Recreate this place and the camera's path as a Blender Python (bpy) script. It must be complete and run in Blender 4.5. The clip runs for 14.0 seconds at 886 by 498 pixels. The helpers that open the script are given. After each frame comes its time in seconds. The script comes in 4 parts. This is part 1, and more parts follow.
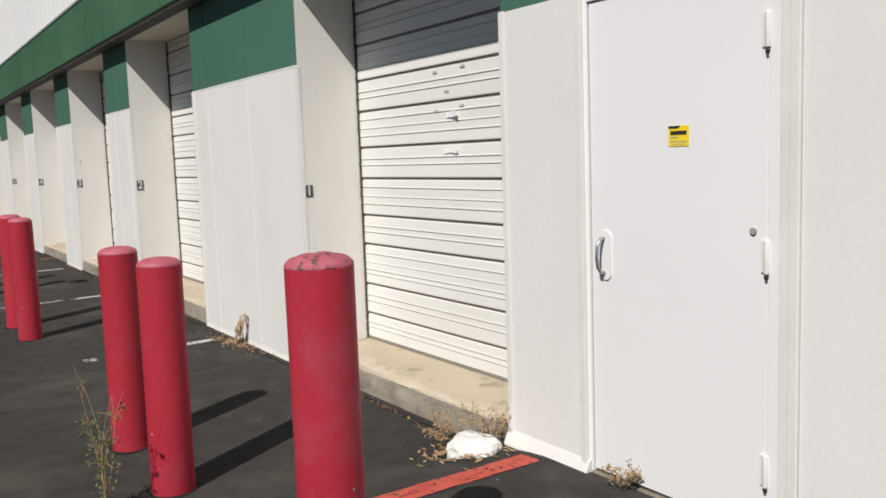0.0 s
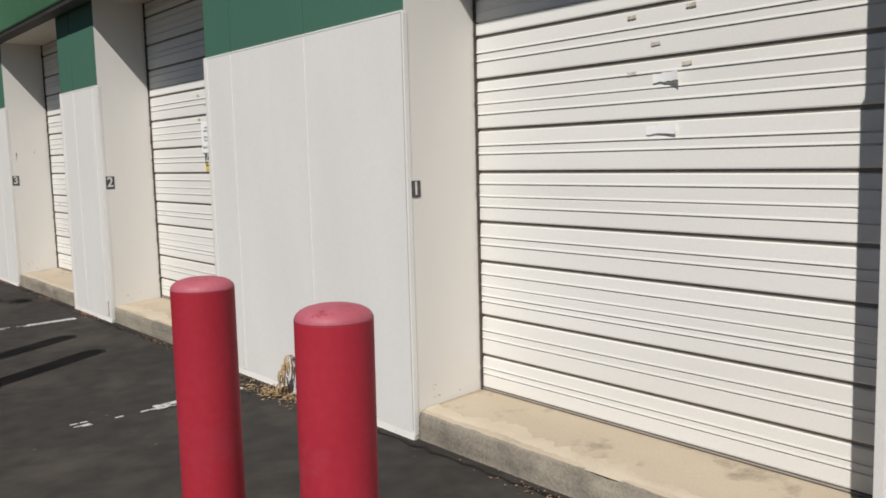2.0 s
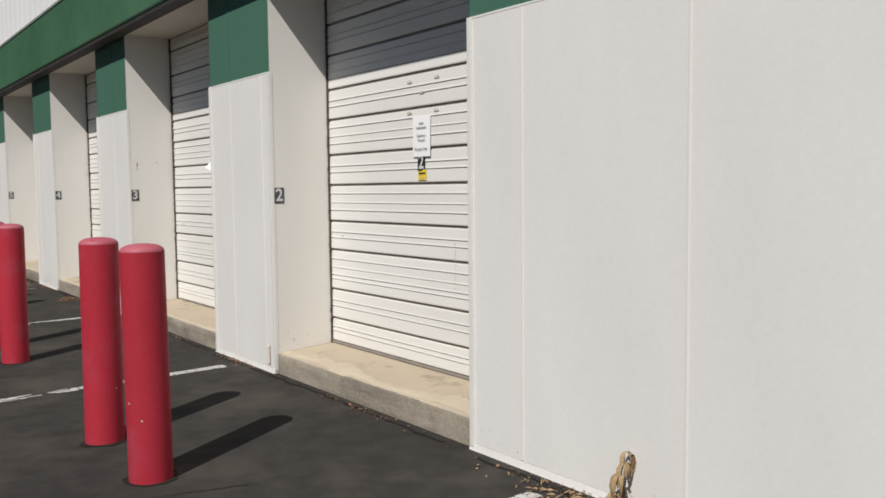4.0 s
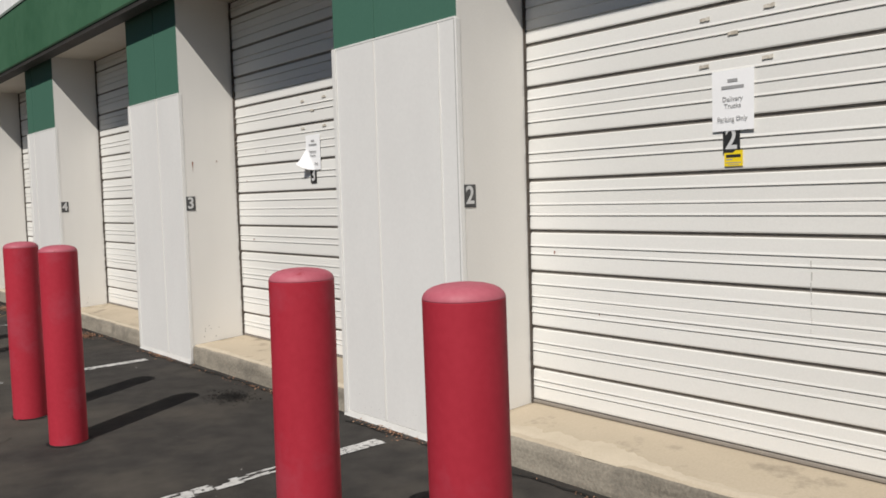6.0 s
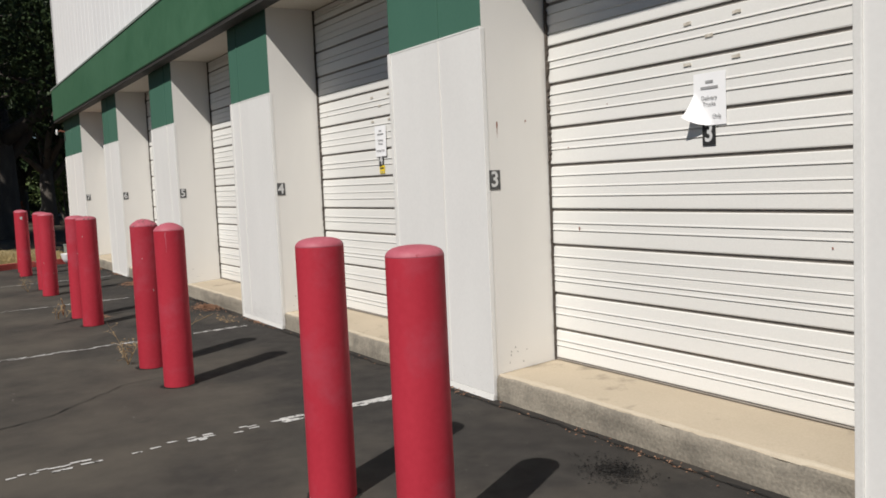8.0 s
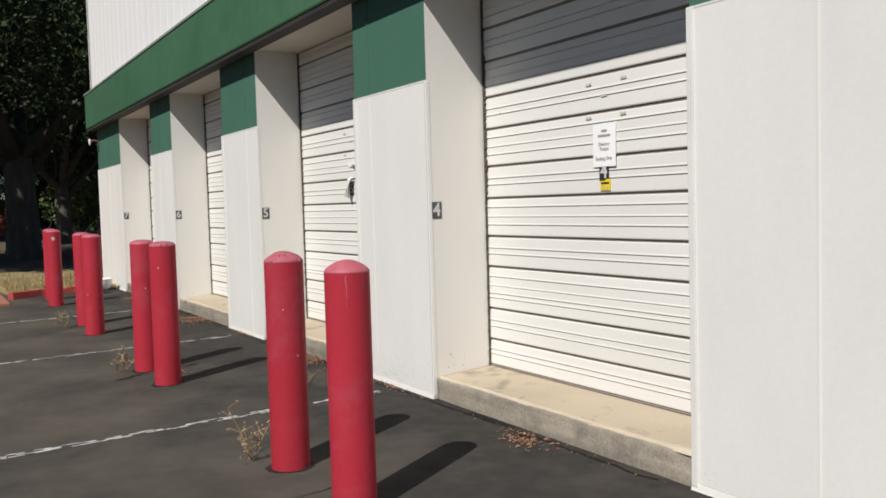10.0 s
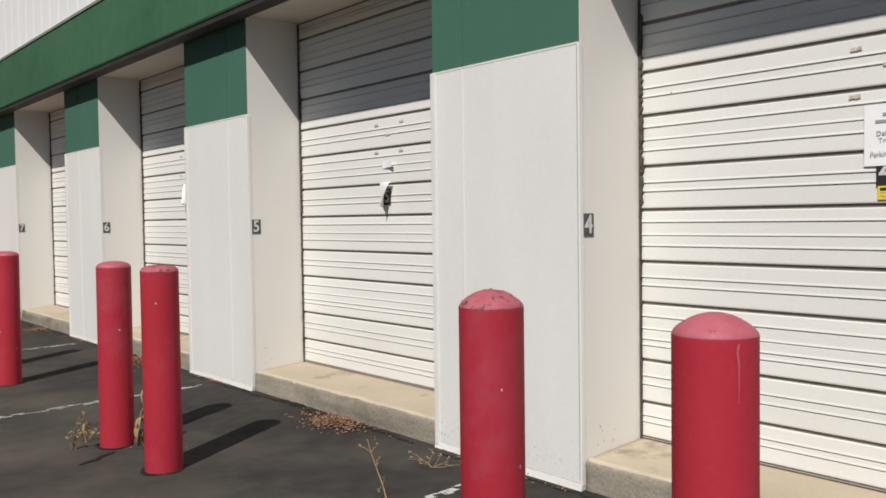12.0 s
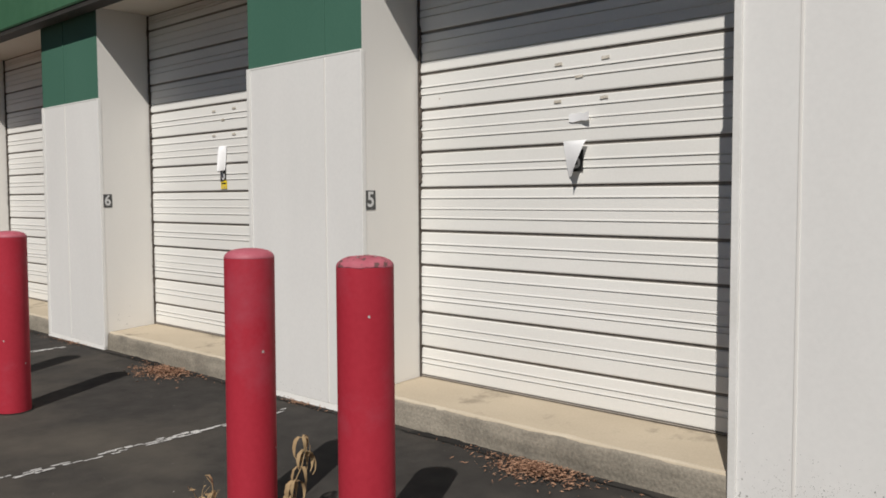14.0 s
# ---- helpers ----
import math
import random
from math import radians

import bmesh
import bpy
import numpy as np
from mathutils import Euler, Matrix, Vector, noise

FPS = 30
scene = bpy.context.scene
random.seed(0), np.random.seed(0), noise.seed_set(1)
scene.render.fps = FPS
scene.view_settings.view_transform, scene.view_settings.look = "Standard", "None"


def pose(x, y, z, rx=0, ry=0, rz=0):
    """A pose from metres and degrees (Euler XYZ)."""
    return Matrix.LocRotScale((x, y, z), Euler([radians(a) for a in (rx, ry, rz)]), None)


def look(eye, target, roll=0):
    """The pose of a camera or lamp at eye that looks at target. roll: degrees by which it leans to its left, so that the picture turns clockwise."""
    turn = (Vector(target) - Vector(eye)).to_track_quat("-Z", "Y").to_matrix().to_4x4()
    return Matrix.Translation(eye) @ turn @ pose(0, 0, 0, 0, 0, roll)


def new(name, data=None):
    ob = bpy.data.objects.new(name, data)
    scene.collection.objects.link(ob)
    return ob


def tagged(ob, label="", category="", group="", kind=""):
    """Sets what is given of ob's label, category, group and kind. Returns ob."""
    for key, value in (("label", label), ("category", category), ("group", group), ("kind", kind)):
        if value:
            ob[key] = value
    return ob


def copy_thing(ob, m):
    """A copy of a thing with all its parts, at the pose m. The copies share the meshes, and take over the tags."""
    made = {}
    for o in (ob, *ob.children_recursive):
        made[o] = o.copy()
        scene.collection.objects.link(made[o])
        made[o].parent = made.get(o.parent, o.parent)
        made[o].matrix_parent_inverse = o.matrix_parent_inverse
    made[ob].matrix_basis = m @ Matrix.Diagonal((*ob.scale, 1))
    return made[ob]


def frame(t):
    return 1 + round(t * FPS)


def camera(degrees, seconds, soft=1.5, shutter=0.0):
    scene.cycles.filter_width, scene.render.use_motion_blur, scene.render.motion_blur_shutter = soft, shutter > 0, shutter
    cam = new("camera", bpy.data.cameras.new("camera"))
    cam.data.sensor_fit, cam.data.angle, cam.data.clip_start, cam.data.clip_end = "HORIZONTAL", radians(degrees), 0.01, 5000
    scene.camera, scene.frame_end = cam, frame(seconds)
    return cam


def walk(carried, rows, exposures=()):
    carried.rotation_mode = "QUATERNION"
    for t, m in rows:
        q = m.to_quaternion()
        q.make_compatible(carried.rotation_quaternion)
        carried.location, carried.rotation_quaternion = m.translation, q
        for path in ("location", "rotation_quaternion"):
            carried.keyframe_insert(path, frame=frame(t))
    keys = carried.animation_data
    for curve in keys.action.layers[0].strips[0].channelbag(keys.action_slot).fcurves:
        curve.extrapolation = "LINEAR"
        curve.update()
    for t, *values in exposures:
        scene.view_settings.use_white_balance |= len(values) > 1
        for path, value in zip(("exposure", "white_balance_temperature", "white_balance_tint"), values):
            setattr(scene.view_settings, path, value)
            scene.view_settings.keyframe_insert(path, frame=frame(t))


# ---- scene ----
cam = camera(55.3, 14.0, soft=1.7)
PATH = [
    (0, (-2.636, -3.05, 1.565), (-1.526, -1.401, 1.347), -2.0),
    (0.5, (-2.605, -2.504, 1.545), (-1.325, -0.98, 1.347), -2.5),
    (1, (-2.657, -1.969, 1.531), (-1.308, -0.505, 1.342), -2.5),
    (1.5, (-2.672, -1.406, 1.518), (-1.317, 0.051, 1.313), -1.8),
    (2, (-2.696, -0.829, 1.51), (-1.423, 0.698, 1.292), -1.5),
    (2.5, (-2.721, -0.236, 1.498), (-1.506, 1.339, 1.293), -1.8),
    (3, (-2.718, 0.348, 1.447), (-1.571, 1.978, 1.279), -0.7),
    (5.5, (-2.863, 3.476, 1.363), (-1.571, 4.998, 1.256), -0.9),
    (6, (-2.866, 4.113, 1.351), (-1.588, 5.646, 1.224), -1.7),
    (6.5, (-2.849, 4.789, 1.33), (-1.631, 6.371, 1.206), -2.4),
    (7, (-2.859, 5.442, 1.341), (-1.699, 7.066, 1.215), -2.9),
    (7.5, (-2.889, 6.069, 1.328), (-1.798, 7.739, 1.185), -2.8),
    (8, (-2.922, 6.705, 1.345), (-1.872, 8.4, 1.187), -2.5),
    (8.5, (-2.924, 7.348, 1.345), (-1.921, 9.072, 1.198), -1.7),
    (9, (-2.967, 8.0, 1.363), (-1.995, 9.743, 1.228), -2.1),
    (11.5, (-3.216, 11.062, 1.387), (-1.97, 12.625, 1.327), -0.8),
    (12, (-3.277, 11.626, 1.382), (-1.98, 13.147, 1.312), -0.8),
    (12.5, (-3.3, 12.203, 1.381), (-1.928, 13.655, 1.291), -0.4),
    (13, (-3.35, 12.799, 1.374), (-1.945, 14.218, 1.272), -0.6),
    (13.5, (-3.412, 13.384, 1.367), (-1.98, 14.776, 1.255), -0.6),
    (14, (-3.427, 13.994, 1.355), (-1.974, 15.363, 1.234), -0.3),
]
EXPOSURES = [(0.0, -0.05), (1.5, -0.22), (3.0, -0.21), (5.5, -0.21), (6.5, -0.21), (7.5, -0.20), (8.5, -0.02), (9.0, 0.0), (11.5, -0.11), (12.5, -0.18), (14.0, -0.29)]
walk(cam, [(t, look(eye, goal, roll)) for t, eye, goal, roll in PATH], EXPOSURES)

# ---- light ----
SUN_FROM = Vector((-1.0, -0.585, 1.19)).normalized()
world = bpy.data.worlds.new("world")
scene.world = world
world.use_nodes = True
sky = world.node_tree.nodes.new("ShaderNodeTexSky")
sky.sky_type, sky.sun_disc = "NISHITA", False
sky.sun_elevation, sky.sun_rotation = radians(45), radians(238)
sky.ozone_density, sky.dust_density = 5.0, 0.2
background = world.node_tree.nodes["Background"]
background.inputs["Strength"].default_value = 0.042
world.node_tree.links.new(sky.outputs["Color"], background.inputs["Color"])
sun = new("sun", bpy.data.lights.new("sun", "SUN"))
sun.data.energy, sun.data.angle, sun.data.color = 5.0, radians(0.53), (1.0, 0.955, 0.90)
sun.matrix_world = look(SUN_FROM * 30, (0, 0, 0))


# ---- materials ----
def material(name, dark, light, rough=0.7, scale=3.0, fine=60.0, bump=0.15, stretch=(1, 1, 1), contrast=0.25, metal=0.0,
             spots=None, spot_scale=6.0, spot_edge=0.62, per_object=0.0, bump_far=0.004, gloss=0.5, soft=0.05):
    """Two scales of variation between two colours, fine relief, and optional spots (a colour) with hard edges."""
    m = bpy.data.materials.new(name)
    m.use_nodes = True
    n, l = m.node_tree.nodes, m.node_tree.links
    bsdf = n["Principled BSDF"]
    place = n.new("ShaderNodeNewGeometry")
    mapping = n.new("ShaderNodeMapping")
    mapping.inputs["Scale"].default_value = stretch
    l.new(place.outputs["Position"], mapping.inputs["Vector"])
    big = n.new("ShaderNodeTexNoise")
    big.inputs["Scale"].default_value, big.inputs["Detail"].default_value = scale, 6
    small = n.new("ShaderNodeTexNoise")
    small.inputs["Scale"].default_value, small.inputs["Detail"].default_value = fine, 3
    l.new(mapping.outputs["Vector"], big.inputs["Vector"])
    l.new(place.outputs["Position"], small.inputs["Vector"])
    ramp = n.new("ShaderNodeMapRange")
    ramp.inputs["From Min"].default_value, ramp.inputs["From Max"].default_value = 0.5 - contrast, 0.5 + contrast
    blend = n.new("ShaderNodeMath")
    blend.operation = "MULTIPLY_ADD"
    blend.inputs[1].default_value = 0.35
    l.new(small.outputs["Fac"], blend.inputs[0])
    scaled = n.new("ShaderNodeMath")
    scaled.operation = "MULTIPLY"
    scaled.inputs[1].default_value = 0.65
    l.new(big.outputs["Fac"], scaled.inputs[0])
    l.new(scaled.outputs[0], blend.inputs[2])
    l.new(blend.outputs[0], ramp.inputs["Value"])
    mix = n.new("ShaderNodeMix")
    mix.data_type = "RGBA"
    mix.inputs["A"].default_value, mix.inputs["B"].default_value = (*dark, 1), (*light, 1)
    l.new(ramp.outputs["Result"], mix.inputs["Factor"])
    colour = mix.outputs["Result"]
    if spots:
        patch = n.new("ShaderNodeTexNoise")
        patch.inputs["Scale"].default_value, patch.inputs["Detail"].default_value = spot_scale, 8
        patch.inputs["Roughness"].default_value = 0.65
        l.new(place.outputs["Position"], patch.inputs["Vector"])
        edge = n.new("ShaderNodeMapRange")
        edge.inputs["From Min"].default_value, edge.inputs["From Max"].default_value = spot_edge, spot_edge + soft
        patch.name, edge.name = "patch", "edge"
        l.new(patch.outputs["Fac"], edge.inputs["Value"])
        worn = n.new("ShaderNodeMix")
        worn.data_type = "RGBA"
        worn.inputs["B"].default_value = (*spots, 1)
        l.new(edge.outputs["Result"], worn.inputs["Factor"])
        l.new(colour, worn.inputs["A"])
        colour = worn.outputs["Result"]
    if per_object:
        info = n.new("ShaderNodeObjectInfo")
        value = n.new("ShaderNodeMapRange")
        value.inputs["To Min"].default_value, value.inputs["To Max"].default_value = 1 - per_object, 1 + per_object
        l.new(info.outputs["Random"], value.inputs["Value"])
        hsv = n.new("ShaderNodeHueSaturation")
        l.new(value.outputs["Result"], hsv.inputs["Value"])
        l.new(colour, hsv.inputs["Color"])
        colour = hsv.outputs["Color"]
    l.new(colour, bsdf.inputs["Base Color"])
    relief = n.new("ShaderNodeBump")
    relief.inputs["Strength"].default_value, relief.inputs["Distance"].default_value = bump, bump_far
    l.new(blend.outputs[0], relief.inputs["Height"])
    l.new(relief.outputs["Normal"], bsdf.inputs["Normal"])
    bsdf.inputs["Roughness"].default_value, bsdf.inputs["Metallic"].default_value = rough, metal
    bsdf.inputs["Specular IOR Level"].default_value = gloss
    return m


M = {
    "wall": material("white_wall_paint", (0.66, 0.65, 0.62), (0.76, 0.75, 0.72), 0.75, 1.6, 90, 0.25, (1, 1, 0.12), 0.3),
    "reveal": material("reveal_paint", (0.66, 0.64, 0.60), (0.75, 0.73, 0.69), 0.8, 2.0, 130, 0.3, (1, 1, 0.3), 0.3),
    "cladding": material("cladding_paint", (0.67, 0.66, 0.635), (0.775, 0.765, 0.735), 0.6, 2.2, 45, 0.2, (1, 1, 0.35), 0.3),
    "trim": material("trim_paint", (0.62, 0.61, 0.57), (0.78, 0.77, 0.74), 0.55, 3, 80, 0.2),
    "mildew": material("mildew_grime", (0.22, 0.215, 0.20), (0.46, 0.45, 0.42), 0.9, 8, 90, 0.2),
    "green": material("green_wall_paint", (0.046, 0.128, 0.088), (0.066, 0.163, 0.116), 0.55, 1.2, 60, 0.15, (1, 1, 0.5), 0.3),
    "canopy": material("green_canopy_metal", (0.036, 0.108, 0.057), (0.075, 0.172, 0.101), 0.42, 1.1, 7, 0.35, (1, 0.6, 0.8), 0.25, bump_far=0.02),
    "coping": material("coping_metal", (0.16, 0.20, 0.17), (0.28, 0.31, 0.28), 0.5, 3, 50, 0.1),
    "gutter": material("dark_gutter", (0.014, 0.013, 0.012), (0.04, 0.035, 0.03), 0.7, 4, 60, 0.2),
    "soffit": material("soffit_paint", (0.60, 0.55, 0.46), (0.72, 0.68, 0.60), 0.8, 1.5, 60, 0.2),
    "siding": material("white_siding", (0.74, 0.74, 0.74), (0.82, 0.82, 0.81), 0.5, 1, 40, 0.05, (1, 1, 0.1)),
    "door": material("dock_door_paint", (0.66, 0.65, 0.61), (0.80, 0.79, 0.755), 0.5, 1.5, 120, 0.06, (1, 0.35, 1.4), 0.28, per_object=0.02),
    # Brown tone imitates the shadow lines in the lapped door joints.
    "recess": material("joint_shade", (0.17, 0.15, 0.13), (0.26, 0.235, 0.205), 0.9, 10, 90, 0.2),
    "mandoor": material("man_door_paint", (0.75, 0.745, 0.745), (0.81, 0.805, 0.805), 0.45, 1.2, 90, 0.03),
    "brush": material("worn_weatherstrip", (0.03, 0.026, 0.022), (0.13, 0.105, 0.085), 0.95, 30, 120, 0.6),
    "sill": material("sill_concrete", (0.37, 0.31, 0.23), (0.53, 0.455, 0.345), 0.9, 1.8, 90, 0.5, (1, 0.6, 1), 0.28, spots=(0.24, 0.205, 0.155), spot_scale=3.2, spot_edge=0.56, soft=0.14, gloss=0.2),
    "mortar": material("pale_mortar_wash", (0.44, 0.375, 0.28), (0.58, 0.51, 0.40), 0.9, 5, 90, 0.5, gloss=0.2),
    "retainer": material("taupe_seal_retainer", (0.20, 0.175, 0.15), (0.31, 0.28, 0.245), 0.7, 6, 80, 0.2),
    "sill_front": material("sill_face_concrete", (0.17, 0.152, 0.122), (0.37, 0.33, 0.265), 0.95, 3.0, 60, 1.0, (1, 0.3, 3.0), 0.16, spots=(0.10, 0.092, 0.08), spot_scale=3.2, spot_edge=0.50, soft=0.34, gloss=0.2, bump_far=0.01),
    "asphalt": material("asphalt", (0.025, 0.0234, 0.0218), (0.059, 0.054, 0.0488), 0.92, 7, 300, 1.0, (1, 1, 1), 0.26, spots=(0.092, 0.081, 0.067), spot_scale=1.0, spot_edge=0.50, bump_far=0.006, gloss=0.15, soft=0.32),
    "seal": material("crack_sealant", (0.016, 0.0155, 0.015), (0.034, 0.032, 0.030), 0.9, 5, 120, 0.8, gloss=0.12),
    "paint": material("worn_line_paint", (0.42, 0.41, 0.39), (0.66, 0.65, 0.63), 0.8, 9, 90, 0.4, spots=(0.10, 0.095, 0.09), spot_scale=22, spot_edge=0.56),
    "redline": material("worn_red_line_paint", (0.36, 0.05, 0.035), (0.52, 0.09, 0.06), 0.8, 9, 90, 0.4, spots=(0.06, 0.05, 0.045), spot_scale=9, spot_edge=0.62),
    "bollard": material("red_bollard_paint", (0.335, 0.019, 0.033), (0.43, 0.031, 0.051), 0.62, 3.5, 45, 0.2, (1, 1, 0.5), 0.25, per_object=0.05, gloss=0.22, spots=(0.36, 0.058, 0.082), spot_scale=2.8, spot_edge=0.52, soft=0.25),
    "faded": material("faded_red_paint", (0.36, 0.066, 0.094), (0.46, 0.125, 0.16), 0.6, 9, 70, 0.25, per_object=0.04, spots=(0.32, 0.045, 0.06), spot_scale=20, spot_edge=0.62),
    "peeling": material("peeling_red_paint", (0.34, 0.065, 0.092), (0.45, 0.125, 0.16), 0.75, 14, 60, 0.8, spots=(0.13, 0.06, 0.06), spot_scale=34, spot_edge=0.55, soft=0.03),
    "chip": material("bare_chip", (0.34, 0.32, 0.31), (0.55, 0.53, 0.51), 0.7, 20, 90, 0.2),
    "grit": material("grey_grit", (0.14, 0.13, 0.12), (0.42, 0.40, 0.37), 0.9, 30, 90, 0.2),
    "grime_light": material("light_grime", (0.40, 0.39, 0.36), (0.56, 0.55, 0.52), 0.8, 20, 80, 0.1),
    "plate": material("dark_number_plate", (0.035, 0.034, 0.033), (0.10, 0.10, 0.10), 0.6, 25, 120, 0.2),
    "digit": material("pale_digit", (0.50, 0.50, 0.49), (0.66, 0.66, 0.65), 0.6, 30, 120, 0.1),
    "paper": material("white_paper", (0.82, 0.82, 0.82), (0.88, 0.88, 0.88), 0.8, 6, 50, 0.1),
    "ink": material("grey_ink", (0.26, 0.26, 0.26), (0.36, 0.36, 0.36), 0.8, 30, 90, 0.0),
    "yellow": material("yellow_sticker", (0.80, 0.58, 0.01), (0.88, 0.66, 0.02), 0.45, 8, 60, 0.05),
    "black": material("black_print", (0.015, 0.015, 0.015), (0.03, 0.03, 0.03), 0.5, 20, 60, 0.0),
    "tape": material("old_tape", (0.40, 0.35, 0.28), (0.66, 0.62, 0.54), 0.7, 40, 160, 0.3, contrast=0.12),
    "steel": material("worn_steel", (0.34, 0.34, 0.33), (0.58, 0.58, 0.57), 0.35, 20, 90, 0.1, metal=0.9),
    "rust": material("rust", (0.16, 0.05, 0.03), (0.32, 0.13, 0.08), 0.9, 30, 120, 0.4),
    "rock": material("white_painted_rock", (0.55, 0.53, 0.49), (0.80, 0.79, 0.76), 0.9, 9, 70, 0.8, spots=(0.14, 0.13, 0.12), spot_scale=14, spot_edge=0.62),
    "straw": material("dry_straw", (0.22, 0.145, 0.075), (0.44, 0.32, 0.18), 0.9, 12, 60, 0.2, gloss=0.2),
    "litter": material("leaf_litter", (0.11, 0.05, 0.032), (0.46, 0.28, 0.18), 0.9, 45, 160, 0.2, contrast=0.12, gloss=0.2),
    "greenweed": material("weed_green", (0.05, 0.08, 0.02), (0.13, 0.16, 0.06), 0.8, 12, 60, 0.2),
    "redpave": material("red_pavement", (0.24, 0.085, 0.06), (0.36, 0.15, 0.11), 0.9, 2, 60, 0.5),
    "redkerb": material("red_kerb_paint", (0.28, 0.035, 0.03), (0.40, 0.065, 0.055), 0.8, 5, 60, 0.3, spots=(0.30, 0.27, 0.24), spot_scale=7, spot_edge=0.62),
    "grass": material("dry_grass", (0.16, 0.12, 0.05), (0.40, 0.31, 0.15), 0.95, 1.5, 30, 1.0),
    # Soil kept dark: the shade under the trees is partly in this colour.
    "soil": material("shaded_soil", (0.045, 0.036, 0.025), (0.13, 0.10, 0.065), 0.95, 0.35, 8, 1.0),
    "road": material("far_road", (0.12, 0.12, 0.12), (0.19, 0.19, 0.18), 0.9, 0.5, 8, 0.3),
    "bark": material("tree_bark", (0.055, 0.048, 0.042), (0.15, 0.13, 0.11), 0.95, 6, 30, 1.0, (1, 1, 0.25), bump_far=0.03),
    "leaf": material("tree_leaves", (0.022, 0.040, 0.016), (0.055, 0.085, 0.030), 0.6, 0.8, 3, 0.0, gloss=0.25),
    "shrub": material("shrub_leaves", (0.05, 0.08, 0.02), (0.13, 0.18, 0.05), 0.6, 0.9, 4, 0.0),
    "redshrub": material("reddish_shrub_leaves", (0.12, 0.03, 0.025), (0.22, 0.08, 0.05), 0.6, 0.9, 4, 0.0),
    "carpaint": material("white_car_paint", (0.7, 0.7, 0.7), (0.76, 0.76, 0.76), 0.25, 1, 10, 0.0),
    "glass": material("dark_car_glass", (0.01, 0.012, 0.014), (0.02, 0.022, 0.025), 0.08, 1, 10, 0.0),
    "lampglass": material("lamp_lens", (0.7, 0.7, 0.68), (0.8, 0.8, 0.78), 0.2, 4, 30, 0.0),
}


def wear_lane(m):
    """The asphalt is greyer, browner and lighter out in the lane beside the far bays."""
    n, l = m.node_tree.nodes, m.node_tree.links
    place = n.new("ShaderNodeNewGeometry")
    axes = n.new("ShaderNodeSeparateXYZ")
    l.new(place.outputs["Position"], axes.inputs[0])
    across, along, both, total = n.new("ShaderNodeMapRange"), n.new("ShaderNodeMapRange"), n.new("ShaderNodeMath"), n.new("ShaderNodeMath")
    across.inputs["From Min"].default_value, across.inputs["From Max"].default_value = -0.6, -2.0
    along.inputs["From Min"].default_value, along.inputs["From Max"].default_value = 7.5, 11.5
    along.inputs["To Max"].default_value = 0.21
    l.new(axes.outputs["X"], across.inputs["Value"])
    l.new(axes.outputs["Y"], along.inputs["Value"])
    both.operation = "MULTIPLY"
    l.new(across.outputs["Result"], both.inputs[0])
    l.new(along.outputs["Result"], both.inputs[1])
    l.new(both.outputs[0], total.inputs[0])
    l.new(n["patch"].outputs["Fac"], total.inputs[1])
    l.new(total.outputs[0], n["edge"].inputs["Value"])


wear_lane(M["asphalt"])


# ---- building blocks ----
def link(name, bm, mat, parent=None, label="", smooth=False):
    me = bpy.data.meshes.new(name)
    bmesh.ops.recalc_face_normals(bm, faces=bm.faces)
    if smooth:
        for f in bm.faces:
            f.smooth = len(f.verts) <= 4
    bm.to_mesh(me)
    bm.free()
    for mm in (mat if isinstance(mat, (list, tuple)) else [mat]):
        me.materials.append(M[mm])
    ob = new(name, me)
    ob.parent = parent
    if label:
        tagged(ob, label)
    return ob


def part(name, bm, mat, parent, label="", smooth=False):
    return link(name, bm, mat, parent, label, smooth)


def root(name, label, category, group="", kind="", at=(0, 0, 0)):
    ob = new(name)
    ob.location = at
    ob.empty_display_size = 0.1
    return tagged(ob, label, category, group, kind)


def box(x0, x1, y0, y1, z0, z1, bevel=0.0, bm=None):
    bm = bm or bmesh.new()
    r = bmesh.ops.create_cube(bm, size=1.0)
    bmesh.ops.scale(bm, vec=(x1 - x0, y1 - y0, z1 - z0), verts=r["verts"])
    bmesh.ops.translate(bm, vec=((x0 + x1) / 2, (y0 + y1) / 2, (z0 + z1) / 2), verts=r["verts"])
    if bevel:
        bmesh.ops.bevel(bm, geom=list({e for v in r["verts"] for e in v.link_edges}), offset=bevel, segments=2, affect="EDGES", profile=0.6)
    return bm


def extrude_profile(pts, y0, y1, bm=None):
    """A closed (x, z) outline drawn out along y."""
    bm = bm or bmesh.new()
    a = [bm.verts.new((x, y0, z)) for x, z in pts]
    b = [bm.verts.new((x, y1, z)) for x, z in pts]
    n = len(pts)
    for i in range(n):
        bm.faces.new((a[i], a[(i + 1) % n], b[(i + 1) % n], b[i]))
    bm.faces.new(a)
    bm.faces.new(b[::-1])
    return bm


def tube(bm, pts, radii, sides=8):
    rings = []
    for i, p in enumerate(pts):
        p = Vector(p)
        d = (Vector(pts[min(i + 1, len(pts) - 1)]) - Vector(pts[max(i - 1, 0)])).normalized()
        u = d.orthogonal().normalized() if i == 0 else (u - d * u.dot(d)).normalized()
        w = d.cross(u)
        rings.append([bm.verts.new(p + (u * math.cos(k * math.tau / sides) + w * math.sin(k * math.tau / sides)) * radii[i]) for k in range(sides)])
    for a, b in zip(rings, rings[1:]):
        for k in range(sides):
            bm.faces.new((a[k], a[(k + 1) % sides], b[(k + 1) % sides], b[k]))
    bm.faces.new(rings[0][::-1])
    bm.faces.new(rings[-1])
    return bm


